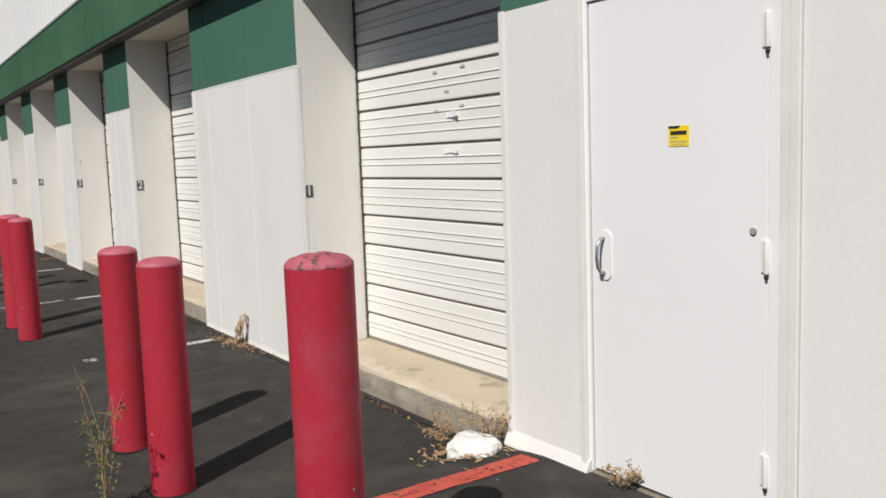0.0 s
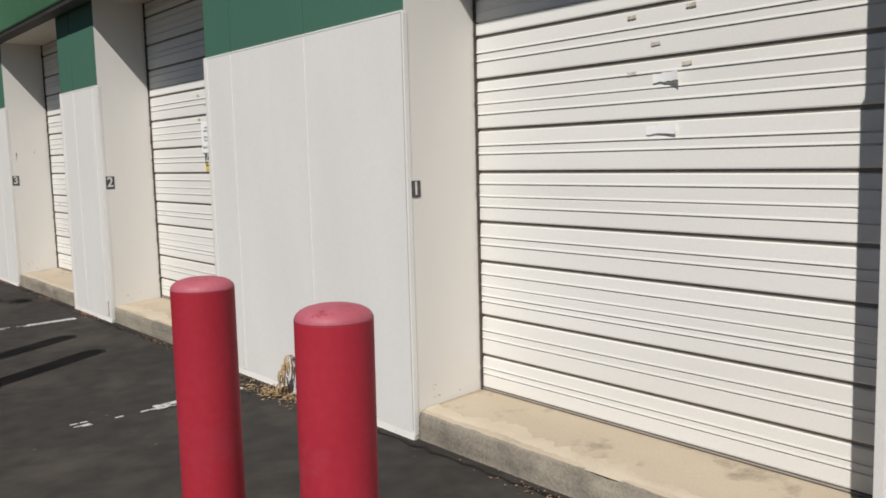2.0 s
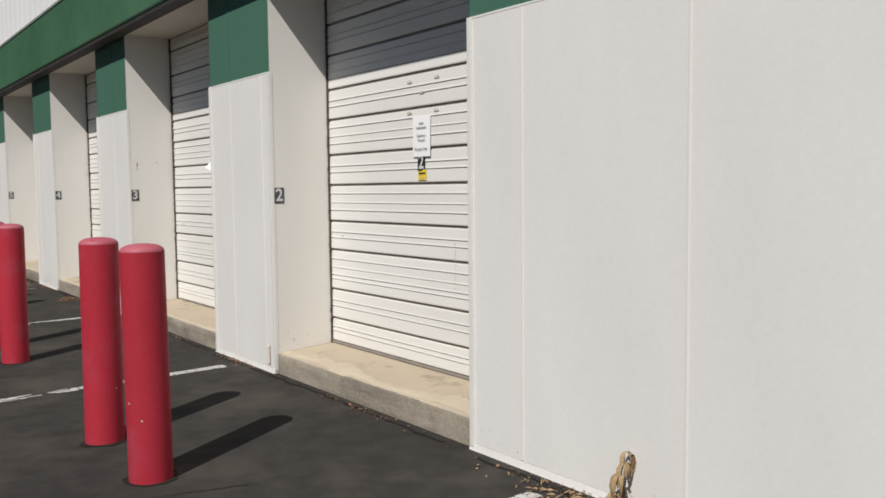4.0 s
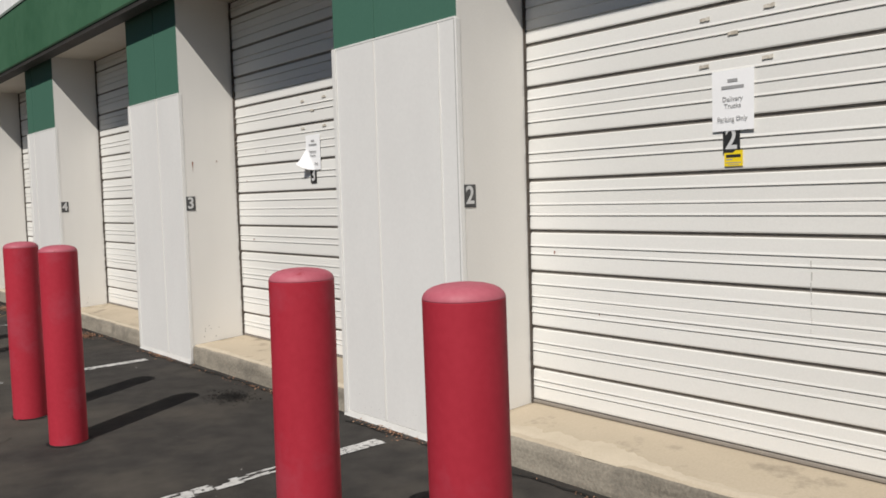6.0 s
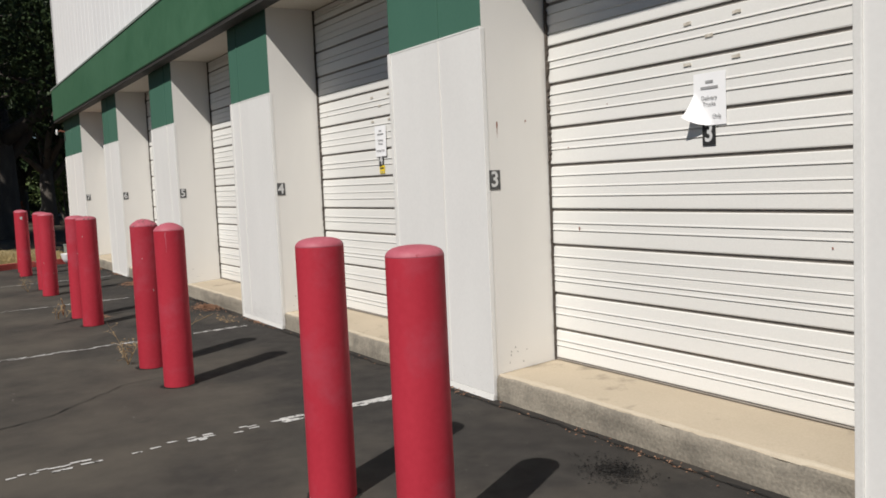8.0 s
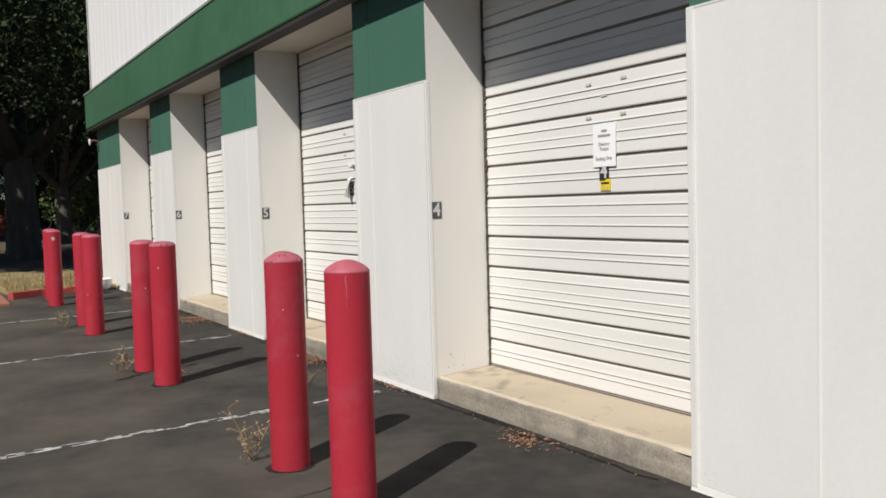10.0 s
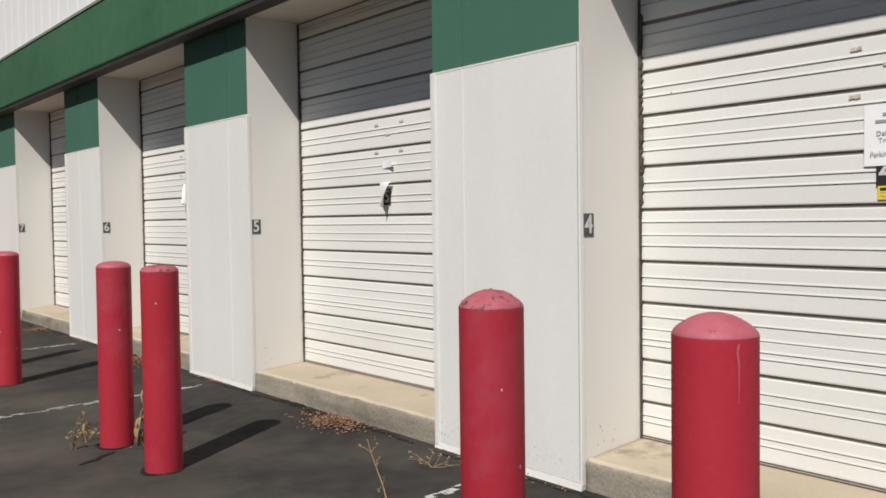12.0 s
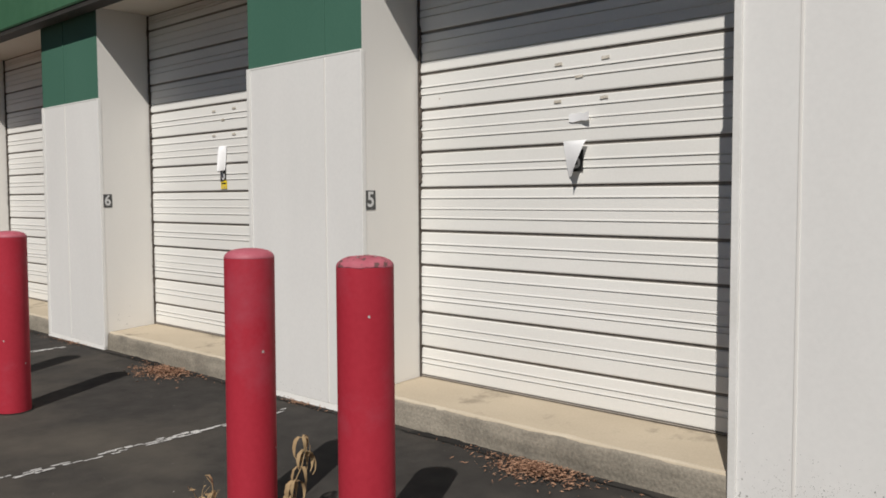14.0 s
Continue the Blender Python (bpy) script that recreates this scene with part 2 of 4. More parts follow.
def lathe(profile, sides=32, bm=None, at=(0, 0, 0)):
    """Turns (radius, height) pairs about the upright axis."""
    bm = bm or bmesh.new()
    rings = []
    for r, z in profile:
        rings.append([bm.verts.new((at[0] + r * math.cos(k * math.tau / sides), at[1] + r * math.sin(k * math.tau / sides), at[2] + z)) for k in range(sides)])
    for a, b in zip(rings, rings[1:]):
        for k in range(sides):
            bm.faces.new((a[k], a[(k + 1) % sides], b[(k + 1) % sides], b[k]))
    bm.faces.new(rings[0][::-1])
    bm.faces.new(rings[-1])
    return bm


def words(name, text, size, mat, parent, m, squeeze=1.0):
    """Flat lettering from the built-in font as a mesh, centred on the pose m."""
    curve = bpy.data.curves.new(name, "FONT")
    curve.body, curve.size, curve.align_x, curve.align_y = text, size, "CENTER", "CENTER"
    curve.extrude, curve.resolution_u, curve.offset = 0.0006, 3, size * (0.02 if len(text) == 1 else 0.0)
    tmp = new("lettering", curve)
    me = bpy.data.meshes.new_from_object(tmp.evaluated_get(bpy.context.evaluated_depsgraph_get()))
    bpy.data.objects.remove(tmp)
    me.transform(m @ Matrix.Diagonal((squeeze, 1, 1, 1)))
    me.materials.clear()
    me.materials.append(M[mat])
    ob = new(name, me)
    ob.parent = parent
    return ob


def facing_street(x, y, z):
    """Upright plane seen from the street: its right is -y."""
    return Matrix(((0, 0, -1, x), (-1, 0, 0, y), (0, 1, 0, z), (0, 0, 0, 1)))


def facing_start(x, y, z):
    """Upright plane on a reveal, seen by someone walking along +y."""
    return Matrix(((1, 0, 0, x), (0, 0, -1, y), (0, 1, 0, z), (0, 0, 0, 1)))


# ---- plan: piers (near edge, far edge) and door openings between them ----
TOP, SILL, GREEN, DOOR_X = 3.05, 0.18, 2.25, 0.50
PIERS = [(2.668, 5.02), (7.388, 8.53), (10.885, 12.02), (14.40, 15.54), (17.885, 19.08), (21.42, 22.63), (24.98, 27.10)]
OPENINGS = [(0.285, 2.668)] + [(a[1], b[0]) for a, b in zip(PIERS, PIERS[1:])]
SEAMS = [(3.65, 4.617), (8.105,), (11.36,), (15.27,), (18.235,), (22.12,), (26.0,)]


def ground_height(x, y):
    """A slight fall away from the wall, with the asphalt ramped up to the threshold of the small door."""
    k = min(max((0.75 - y) / 0.8, 0), 1)
    k = k * k * (3 - 2 * k)
    return 0.10 * k + (1 - k) * -0.010 * min(max(-x, 0), 5)


# ---- ground ----
def build_ground():
    bm = bmesh.new()
    xs = [-900, -200, -60, -20, -8] + [-6 + 0.5 * i for i in range(12)] + [-0.2, 0.0, 0.6, 4, 12, 60, 200, 900]
    ys = [-900, -200, -60, -20, -8, -4, -2, -1] + [-0.6 + 0.1 * i for i in range(16)] + [1.5 + 0.75 * i for i in range(36)] + [32, 40, 60, 120, 300, 900]
    grid = [[bm.verts.new((x, y, ground_height(x, y))) for x in xs] for y in ys]
    for j in range(len(ys) - 1):
        for i in range(len(xs) - 1):
            bm.faces.new((grid[j][i], grid[j][i + 1], grid[j + 1][i + 1], grid[j + 1][i]))
    tagged(link("ground", bm, "asphalt", smooth=True), "dark weathered asphalt of the loading yard", "ground", kind="structure")


def ragged_sheet(name, x0, x1, y0, y1, z, mat, label, category, wobble=0.05, step=0.4, thick=0.03):
    """A low slab on the ground with an uneven outline."""
    bm = bmesh.new()
    rng = random.Random(len(name) + int(abs(x0 * 7 + y0 * 13)))
    nx, ny = max(2, int((x1 - x0) / step)), max(2, int((y1 - y0) / step))
    edge = [(x0 + (x1 - x0) * i / nx, y0) for i in range(nx)] + [(x1, y0 + (y1 - y0) * i / ny) for i in range(ny)]
    edge += [(x1 - (x1 - x0) * i / nx, y1) for i in range(nx)] + [(x0, y1 - (y1 - y0) * i / ny) for i in range(ny)]
    f = bm.faces.new([bm.verts.new((x + rng.uniform(-wobble, wobble), y + rng.uniform(-wobble, wobble), z)) for x, y in edge])
    low = bmesh.ops.extrude_face_region(bm, geom=[f])
    bmesh.ops.translate(bm, vec=(0, 0, -thick), verts=[v for v in low["geom"] if isinstance(v, bmesh.types.BMVert)])
    return tagged(link(name, bm, mat), label, category, kind="structure")


build_ground()
ragged_sheet("dry_verge", -1.8, -0.05, 25.78, 31.5, 0.07, "grass", "strip of dry yellow grass behind the red kerb", "grass", 0.06, thick=0.13)
ragged_sheet("red_pavement", -9, -1.92, 24.2, 26.75, 0.012, "redpave", "worn brick-red painted pavement beside the asphalt", "pavement", 0.01, 1.0)
ragged_sheet("ground_soil", -60, 60, 31.4, 70, 0.06, "soil", "bare dark soil in the shade of trees", "ground", 0.2, 3.0, thick=0.08)
# Takes the dark soil colour for the strip of shade here.
ragged_sheet("pale_path", -40, -1.9, 26.8, 29.6, 0.03, "soil", "earth path beyond the yard, its shade put into the colour", "path", 0.02, 2.0)
ragged_sheet("road", -200, 200, 74, 84, 0.08, "road", "grey street far beyond the trees", "road", 0.1, 12.0)


def kerb(name, pts):
    bm = bmesh.new()
    for (xa, ya), (xb, yb) in zip(pts, pts[1:]):
        d = Vector((xb - xa, yb - ya, 0))
        side = Vector((-d.y, d.x, 0)).normalized() * 0.075
        a, b = Vector((xa, ya, -0.05)), Vector((xb, yb, -0.05))
        v = [bm.verts.new(p + o) for p in (a, b) for o in (side, -side)]
        w = [bm.verts.new(p + o * 0.85 + Vector((0, 0, 0.15))) for p in (a, b) for o in (side, -side)]
        for q in ((0, 1, 3, 2), ):
            bm.faces.new([w[i] for i in q])
        for i, j in ((0, 1), (1, 3), (3, 2), (2, 0)):
            bm.faces.new((v[i], v[j], w[j], w[i]))
    tagged(link(name, bm, "redkerb"), "chipped red-painted concrete kerb of the dry verge", "kerb", kind="structure")


kerb("kerb", [(-0.3, 25.80), (-1.35, 25.50), (-1.83, 25.20)])


def verge_grass():
    rng = random.Random(63)
    bm = bmesh.new()
    for _ in range(2600):
        x, y = rng.uniform(-1.82, -0.12), 25.72 + abs(rng.gauss(0, 1.7))
        if y > 31.3:
            continue
        h, a, lean = rng.uniform(0.03, 0.13), rng.uniform(0, math.tau), rng.uniform(0.01, 0.08)
        c, w = Vector((x, y, 0.066)), Vector((math.cos(a + 1.6), math.sin(a + 1.6), 0)) * rng.uniform(0.004, 0.009)
        bm.faces.new([bm.verts.new(c - w), bm.verts.new(c + w), bm.verts.new(c + Vector((math.cos(a) * lean, math.sin(a) * lean, h)))])
    tagged(link("dry_grass", bm, "grass"), "short dry yellow grass blades behind the red kerb", "grass", kind="stuff")


verge_grass()


def stripe(y, x0, x1, tilt=-0.03, width=0.10, mat="paint", name="parking_line", label="worn white parking line on the asphalt", keep=None):
    """Paint left on the asphalt in torn flakes; the part of the line near the wall is the best kept."""
    rng = random.Random(int(y * 100))
    bm = bmesh.new()
    step = 0.05
    for i in range(int((x1 - x0) / step)):
        x = x0 + i * step
        whole = keep or 0.31 + 0.62 * max(0.0, 1 - abs(x + 0.45) / 0.5) + 0.45 * noise.noise(Vector((x * 2.2, y * 5, 0)))
        for lane in range(5):
            if whole + 0.5 * noise.noise(Vector((x * 9, y * 3 + lane * 1.7, 4))) < rng.uniform(0.25, 0.55):
                continue
            ya = y + tilt * (x + 0.2) - width / 2 + lane * width / 5
            quad = [(x, ya), (x + step, ya), (x + step, ya + width / 5), (x, ya + width / 5)]
            quad = [(a + rng.uniform(-0.008, 0.008), b + rng.uniform(-0.005, 0.005)) for a, b in quad]
            bm.faces.new([bm.verts.new((a, b, ground_height(a, b) + 0.004)) for a, b in quad])
    return tagged(link(name, bm, mat), label, "road marking", kind="structure")


for sy, x0 in ((4.31, -1.6), (7.905, -2.4), (11.39, -3.0), (14.87, -2.75), (18.42, -2.75), (21.83, -2.75)):
    stripe(sy, x0, -0.17, 0.025, width=0.10 if sy < 14 else 0.075, keep=None if sy < 14 else 0.37)
stripe(0.02, -1.0, -0.05, 0.0, 0.14, "redline", "red_line", "worn red line painted across the asphalt", 0.95)


# ---- building shell ----
def shell():
    tagged(link("wall_core", box(0.60, 9.0, -9.0, 27.08, -0.3, 7.3), "wall"), "painted block wall behind the dock doors", "wall", kind="structure")
    tagged(link("ceiling", box(0.0, 0.60, -9.0, 27.10, TOP, TOP + 0.08), "soffit"), "cream painted soffit over the door recesses", "ceiling", kind="structure")
    # ribbed upper wall
    bm = bmesh.new()
    y, pts = -9.0, []
    while y < 27.15:
        pts += [(-0.045, y), (-0.045, y + 0.28), (-0.0485, y + 0.29), (-0.0485, y + 0.32), (-0.045, y + 0.33)]
        y += 0.36
    pts.append((-0.045, 27.2))
    outline = pts + [(0.6, 27.2), (0.6, -9.0)]
    lo = [bm.verts.new((x, yy, TOP + 0.08)) for x, yy in outline]
    hi = [bm.verts.new((x, yy, 7.4)) for x, yy in outline]
    for i in range(len(lo)):
        j = (i + 1) % len(lo)
        bm.faces.new((lo[i], lo[j], hi[j], hi[i]))
    bm.faces.new(hi)
    tagged(link("wall_upper", bm, "siding"), "white ribbed metal siding of the upper wall", "wall", kind="structure")
    # canopy
    top = root("canopy", "long green metal fascia canopy above the dock doors", "canopy", kind="structure")
    y = -9.0
    while y < 27.2:
        end = min(y + 3.02, 27.28)
        prof = [(-0.18, 3.075), (-0.172, 3.06), (-0.02, 3.06), (-0.02, 3.73), (-0.165, 3.73), (-0.18, 3.715)]
        part("fascia_panel", extrude_profile(prof, y, end - 0.003), "canopy", top)
        y += 3.02
    part("coping", extrude_profile([(-0.192, 3.712), (-0.192, 3.742), (-0.05, 3.80), (-0.05, 3.73), (-0.182, 3.73)], -9.0, 27.29), "coping", top, "dull grey-green metal coping")
    part("drip_edge", extrude_profile([(-0.163, 3.058), (-0.163, 3.030), (-0.15, 3.024), (-0.05, 3.024), (-0.05, 3.058)], -9.0, 27.27), "gutter", top, "dark drip edge under the fascia")
    part("drip_lip", extrude_profile([(-0.178, 3.023), (-0.180, 3.008), (-0.05, 3.004), (-0.05, 3.023)], -9.0, 27.275), "gutter", top, "brown-grey rolled lip below the drip edge")


shell()


def grime(parent, ya, yb, seed):
    """Mildew flecks in an uneven patch low on a panel, a hair proud of it."""
    rng = random.Random(seed)
    bm = bmesh.new()
    for _ in range(900 if seed == 4 else 60):
        y = rng.uniform(ya + 0.02, yb - 0.02) if seed != 4 or rng.random() < 0.2 else min(yb - 0.03, max(ya + 0.03, rng.gauss(yb - 0.45, 0.2)))
        z = 0.05 + abs(rng.gauss(0, 0.10 if seed == 4 else 0.06))
        r = rng.uniform(0.0007, 0.0022) * (2.2 if rng.random() < 0.05 else 1)
        v = [bm.verts.new((-0.0105, y + math.cos(k * 1.047) * r * rng.uniform(0.4, 1.2), z + math.sin(k * 1.047) * r * rng.uniform(0.5, 1.8))) for k in range(6)]
        bm.faces.new(v)
    return tagged(part("grime", bm, "mildew", parent, "dark mildew flecks"), kind="stuff")


def pier(k, ya, yb, seams):
    p = tagged(link(f"wall_pier_{k}", box(0.0, 0.605, ya, yb, -0.3, TOP), "reveal"), "white painted pier with a green band between dock doors", "wall", "piers", "structure")
    part("green_band", box(-0.006, 0.002, ya + 0.003, yb - 0.003, GREEN, TOP, 0.002), "green", p, "dark green painted band")
    cuts = [ya + 0.002, *seams, yb - 0.002]
    for a, b in zip(cuts, cuts[1:]):
        part("cladding_panel", box(-0.010, 0.002, a + 0.002, b - 0.002, 0.035, GREEN, 0.003), "cladding", p, "white painted cladding sheet")
    for s in seams:
        part("seam_strip", box(-0.0145, -0.008, s - 0.007, s + 0.006, 0.04, GREEN - 0.01, 0.003), "reveal", p)
        part("seam_strip", box(-0.013, -0.004, s - 0.008, s + 0.006, GREEN + 0.008, TOP - 0.002, 0.003), "green", p)
    part("corner_bead", box(-0.020, 0.03, yb - 0.030, yb + 0.006, 0.02, GREEN + 0.004, 0.004), "trim", p)
    part("corner_bead", box(-0.0125, 0.02, ya - 0.003, ya + 0.010, 0.02, GREEN - 0.003, 0.004), "cladding", p)
    part("top_lip", box(-0.0118, 0.0, ya + 0.002, yb - 0.002, GREEN - 0.006, GREEN + 0.006, 0.002), "trim", p)
    fl = extrude_profile([(-0.002, 0.034), (-0.0125, 0.034), (-0.019, 0.008), (-0.026, -0.012), (-0.002, -0.012)], ya - 0.004, yb + 0.008)
    part("base_flashing", fl, "trim", p, "bent white metal flashing at the foot")
    grime(p, ya, yb, k)
    if k in (1, 2, 4):
        part("dirt_line", box(-0.0112, -0.009, ya + 0.0108, ya + 0.0140, 0.05, GREEN - 0.012), "mildew", p, "dark open joint beside the corner bead")
    tall = 0.088 if k == 1 else 0.118
    plate = part("number_plate", box(0.014, 0.014 + tall * 0.68, ya - 0.004, ya + 0.001, 1.343 - tall / 2, 1.343 + tall / 2, 0.0015), "plate", p, "dark stencilled number plate")
    words("digit", str(k), tall * 1.10, "digit", plate, facing_start(0.014 + tall * 0.34, ya - 0.0048, 1.343), 0.92)
    return p


for k, ((ya, yb), seams) in enumerate(zip(PIERS, SEAMS), 1):
    pier(k, ya, yb, seams)


def entrance():
    """The pier and wall round the small white door at the start of the row."""
    w = tagged(link("wall_entrance", box(0.0, 0.605, -0.25, 0.285, -0.3, TOP), "reveal"), "white pier beside the small service door", "wall", "piers", "structure")
    part("cladding_panel", box(-0.010, 0.002, -0.246, 0.281, 0.12, GREEN, 0.003), "cladding", w, "white painted cladding sheet")
    part("green_band", box(-0.006, 0.002, -0.248, 0.283, GREEN, TOP, 0.002), "green", w, "dark green painted band")
    part("corner_bead", box(-0.018, 0.03, 0.255, 0.291, 0.10, GREEN + 0.004, 0.004), "trim", w)
    part("corner_bead", box(-0.020, 0.01, -0.285, -0.249, 0.10, GREEN, 0.004), "trim", w)
    part("base_flashing", extrude_profile([(-0.002, 0.155), (-0.012, 0.155), (-0.042, 0.09), (-0.044, 0.078), (-0.002, 0.075)], -0.30, 0.30), "trim", w, "bent white metal flashing at the foot")
    part("base_kerb", box(-0.005, 0.02, -0.25, 0.283, -0.05, 0.074, 0.004), "sill_front", w, "stained concrete footing")
    v = tagged(link("wall_south", box(0.0, 0.605, -9.0, -1.26, -0.3, TOP), "reveal"), "white wall beside the small service door", "wall", "", "structure")
    part("cladding_panel", box(-0.010, 0.002, -5.0, -1.348, 0.12, GREEN, 0.003), "cladding", v, "white painted cladding sheet")
    part("green_band", box(-0.006, 0.002, -9.0, -1.26, GREEN, TOP, 0.002), "green", v)
    part("corner_bead", box(-0.022, 0.002, -1.345, -1.303, 0.10, GREEN, 0.005), "trim", v)
    part("corner_bead", box(-0.012, 0.002, -1.301, -1.263, 0.10, GREEN, 0.004), "trim", v)
    over = tagged(link("wall_lintel", box(0.0, 0.605, -1.26, -0.25, 2.26, TOP), "reveal"), "wall above the small service door", "wall", kind="structure")
    part("green_band", box(-0.006, 0.002, -1.26, -0.25, 2.27, TOP, 0.002), "green", over)
    tagged(link("threshold", box(-0.005, 0.605, -1.26, -0.25, -0.2, 0.105, 0.006), "sill_front"), "stained concrete threshold under the service door", "threshold", kind="structure")
    d = root("door_1", "closed plain white steel service door with a pull handle", "door", kind="structure", at=(0.03, -0.77, 0.105))
    d.matrix_world = Matrix.Identity(4)
    part("door_frame", box(0.0, 0.10, -0.305, -0.251, 0.105, 2.26, 0.004), "mandoor", d)
    part("door_frame", box(0.0, 0.10, -1.259, -1.209, 0.105, 2.26, 0.004), "mandoor", d)
    part("door_frame", box(0.0, 0.10, -1.208, -0.306, 2.205, 2.259, 0.004), "mandoor", d)
    part("backing", box(0.06, 0.11, -1.26, -0.25, 0.105, 2.26), "recess", d)
    part("door_leaf", box(0.010, 0.055, -1.204, -0.311, 0.12, 2.199, 0.004), "mandoor", d, "smooth white painted steel leaf")
    part("joint_line", box(-0.002, 0.004, -1.2628, -1.2594, 0.12, 2.25), "recess", d, "dark open joint beside the frame")
    part("joint_line", box(0.016, 0.022, -0.3105, -0.3065, 0.12, 2.2), "brush", d)
    part("joint_line", box(0.016, 0.022, -1.2085, -1.2045, 0.12, 2.2), "recess", d)
    for z in (1.965, 1.165, 0.37):
        h = part("hinge", lathe([(0.011, -0.062), (0.012, -0.058), (0.012, 0.058), (0.011, 0.062)], 14, at=(0.0, -1.207, z)), "trim", d, "white painted butt hinge", True)
        part("hinge_pin", lathe([(0.008, -0.078), (0.0085, -0.074), (0.0085, -0.0635), (0.008, -0.063)], 12, at=(0.0, -1.207, z)), "black", h, smooth=True)
        part("hinge_leaf", box(0.003, 0.012, -1.205, -1.180, z - 0.058, z + 0.058, 0.002), "trim", h)
    bm = bmesh.new()
    ring = [(-0.398 + 0.034 * math.cos(a), 1.11 + (0.075 if math.sin(a) > 0 else -0.075) + 0.034 * math.sin(a)) for a in [math.tau * i / 28 for i in range(28)]]
    a = [bm.verts.new((0.003, y, z)) for y, z in ring]
    b = [bm.verts.new((0.011, y, z)) for y, z in ring]
    for i in range(28):
        bm.faces.new((a[i], a[(i + 1) % 28], b[(i + 1) % 28], b[i]))
    bm.faces.new(a)
    hp = part("handle_plate", bm, "mandoor", d, "oval white handle plate")
    g = bmesh.new()
    tube(g, [(0.004, -0.392, 1.185), (-0.02, -0.392, 1.18), (-0.038, -0.392, 1.15), (-0.042, -0.392, 1.10), (-0.036, -0.392, 1.06), (-0.018, -0.392, 1.035), (0.004, -0.392, 1.03)], [0.008, 0.008, 0.0075, 0.0075, 0.0075, 0.008, 0.009], 12)
    part("handle", g, "steel", hp, "worn curved steel pull", True)
    part("lock_plug", lathe([(0.013, 0.0), (0.014, 0.002), (0.014, 0.007), (0.011, 0.009)], 20), "grit", d, "round grey plug", True).matrix_world = Matrix.Translation((0.011, -1.145, 1.255)) @ pose(0, 0, 0, 0, -90, 0)
    sticker("yellow_sticker", 0.0085, -0.803, 1.612, 0.100, 0.080, "small yellow and black sticker on the white service door")
    return d


# ---- papers and stickers ----
def sticker(name, x, y, z, w, h, label):
    s = root(name, label, "sticker", "yellow stickers", at=(0, 0, 0))
    part("sheet", box(x - 0.0012, x + 0.0012, y - w / 2, y + w / 2, z - h / 2, z + h / 2), "yellow", s)
    bars = bmesh.new()
    v = [bars.verts.new((x - 0.0016, yy, zz)) for yy, zz in ((y + w / 2, z + h / 2), (y - w * 0.12, z + h / 2), (y + w * 0.02, z + h * 0.36), (y + w / 2, z + h * 0.36))]
    bars.faces.new(v)
    part("corner_band", bars, "black", s)
    part("name_bar", box(x - 0.0019, x - 0.0013, y - w * 0.40, y + w * 0.40, z + h * 0.05, z + h * 0.25), "black", s)
    part("print_bar", box(x - 0.0018, x - 0.0013, y + w * 0.05, y + w * 0.40, z - h * 0.10, z - h * 0.03), "ink", s)
    part("print_bar", box(x - 0.0018, x - 0.0013, y - w * 0.42, y + w * 0.42, z - h * 0.30, z - h * 0.25), "ink", s)
    part("print_bar", box(x - 0.0018, x - 0.0013, y - w * 0.30, y + w * 0.30, z - h * 0.42, z - h * 0.38), "ink", s)
    return s


def curled_sheet(y, z, w, h, curl):
    """A thin sheet on the door; curl(u, v) gives how far that point lifts off and shifts (du, dv, lift)."""
    bm = bmesh.new()
    n = 14
    g = []
    for j in range(n + 1):
        row = []
        for i in range(n + 1):
            u, v = i / n, j / n
            du, dv, lift = curl(u, v)
            row.append(bm.verts.new((PANEL_X - 0.004 - lift, y + w / 2 - (u + du) * w, z - h / 2 + (v + dv) * h)))
        g.append(row)
    for j in range(n):
        for i in range(n):
            bm.faces.new((g[j][i], g[j][i + 1], g[j + 1][i + 1], g[j + 1][i]))
    return bm


PANEL_X = DOOR_X - 0.0165


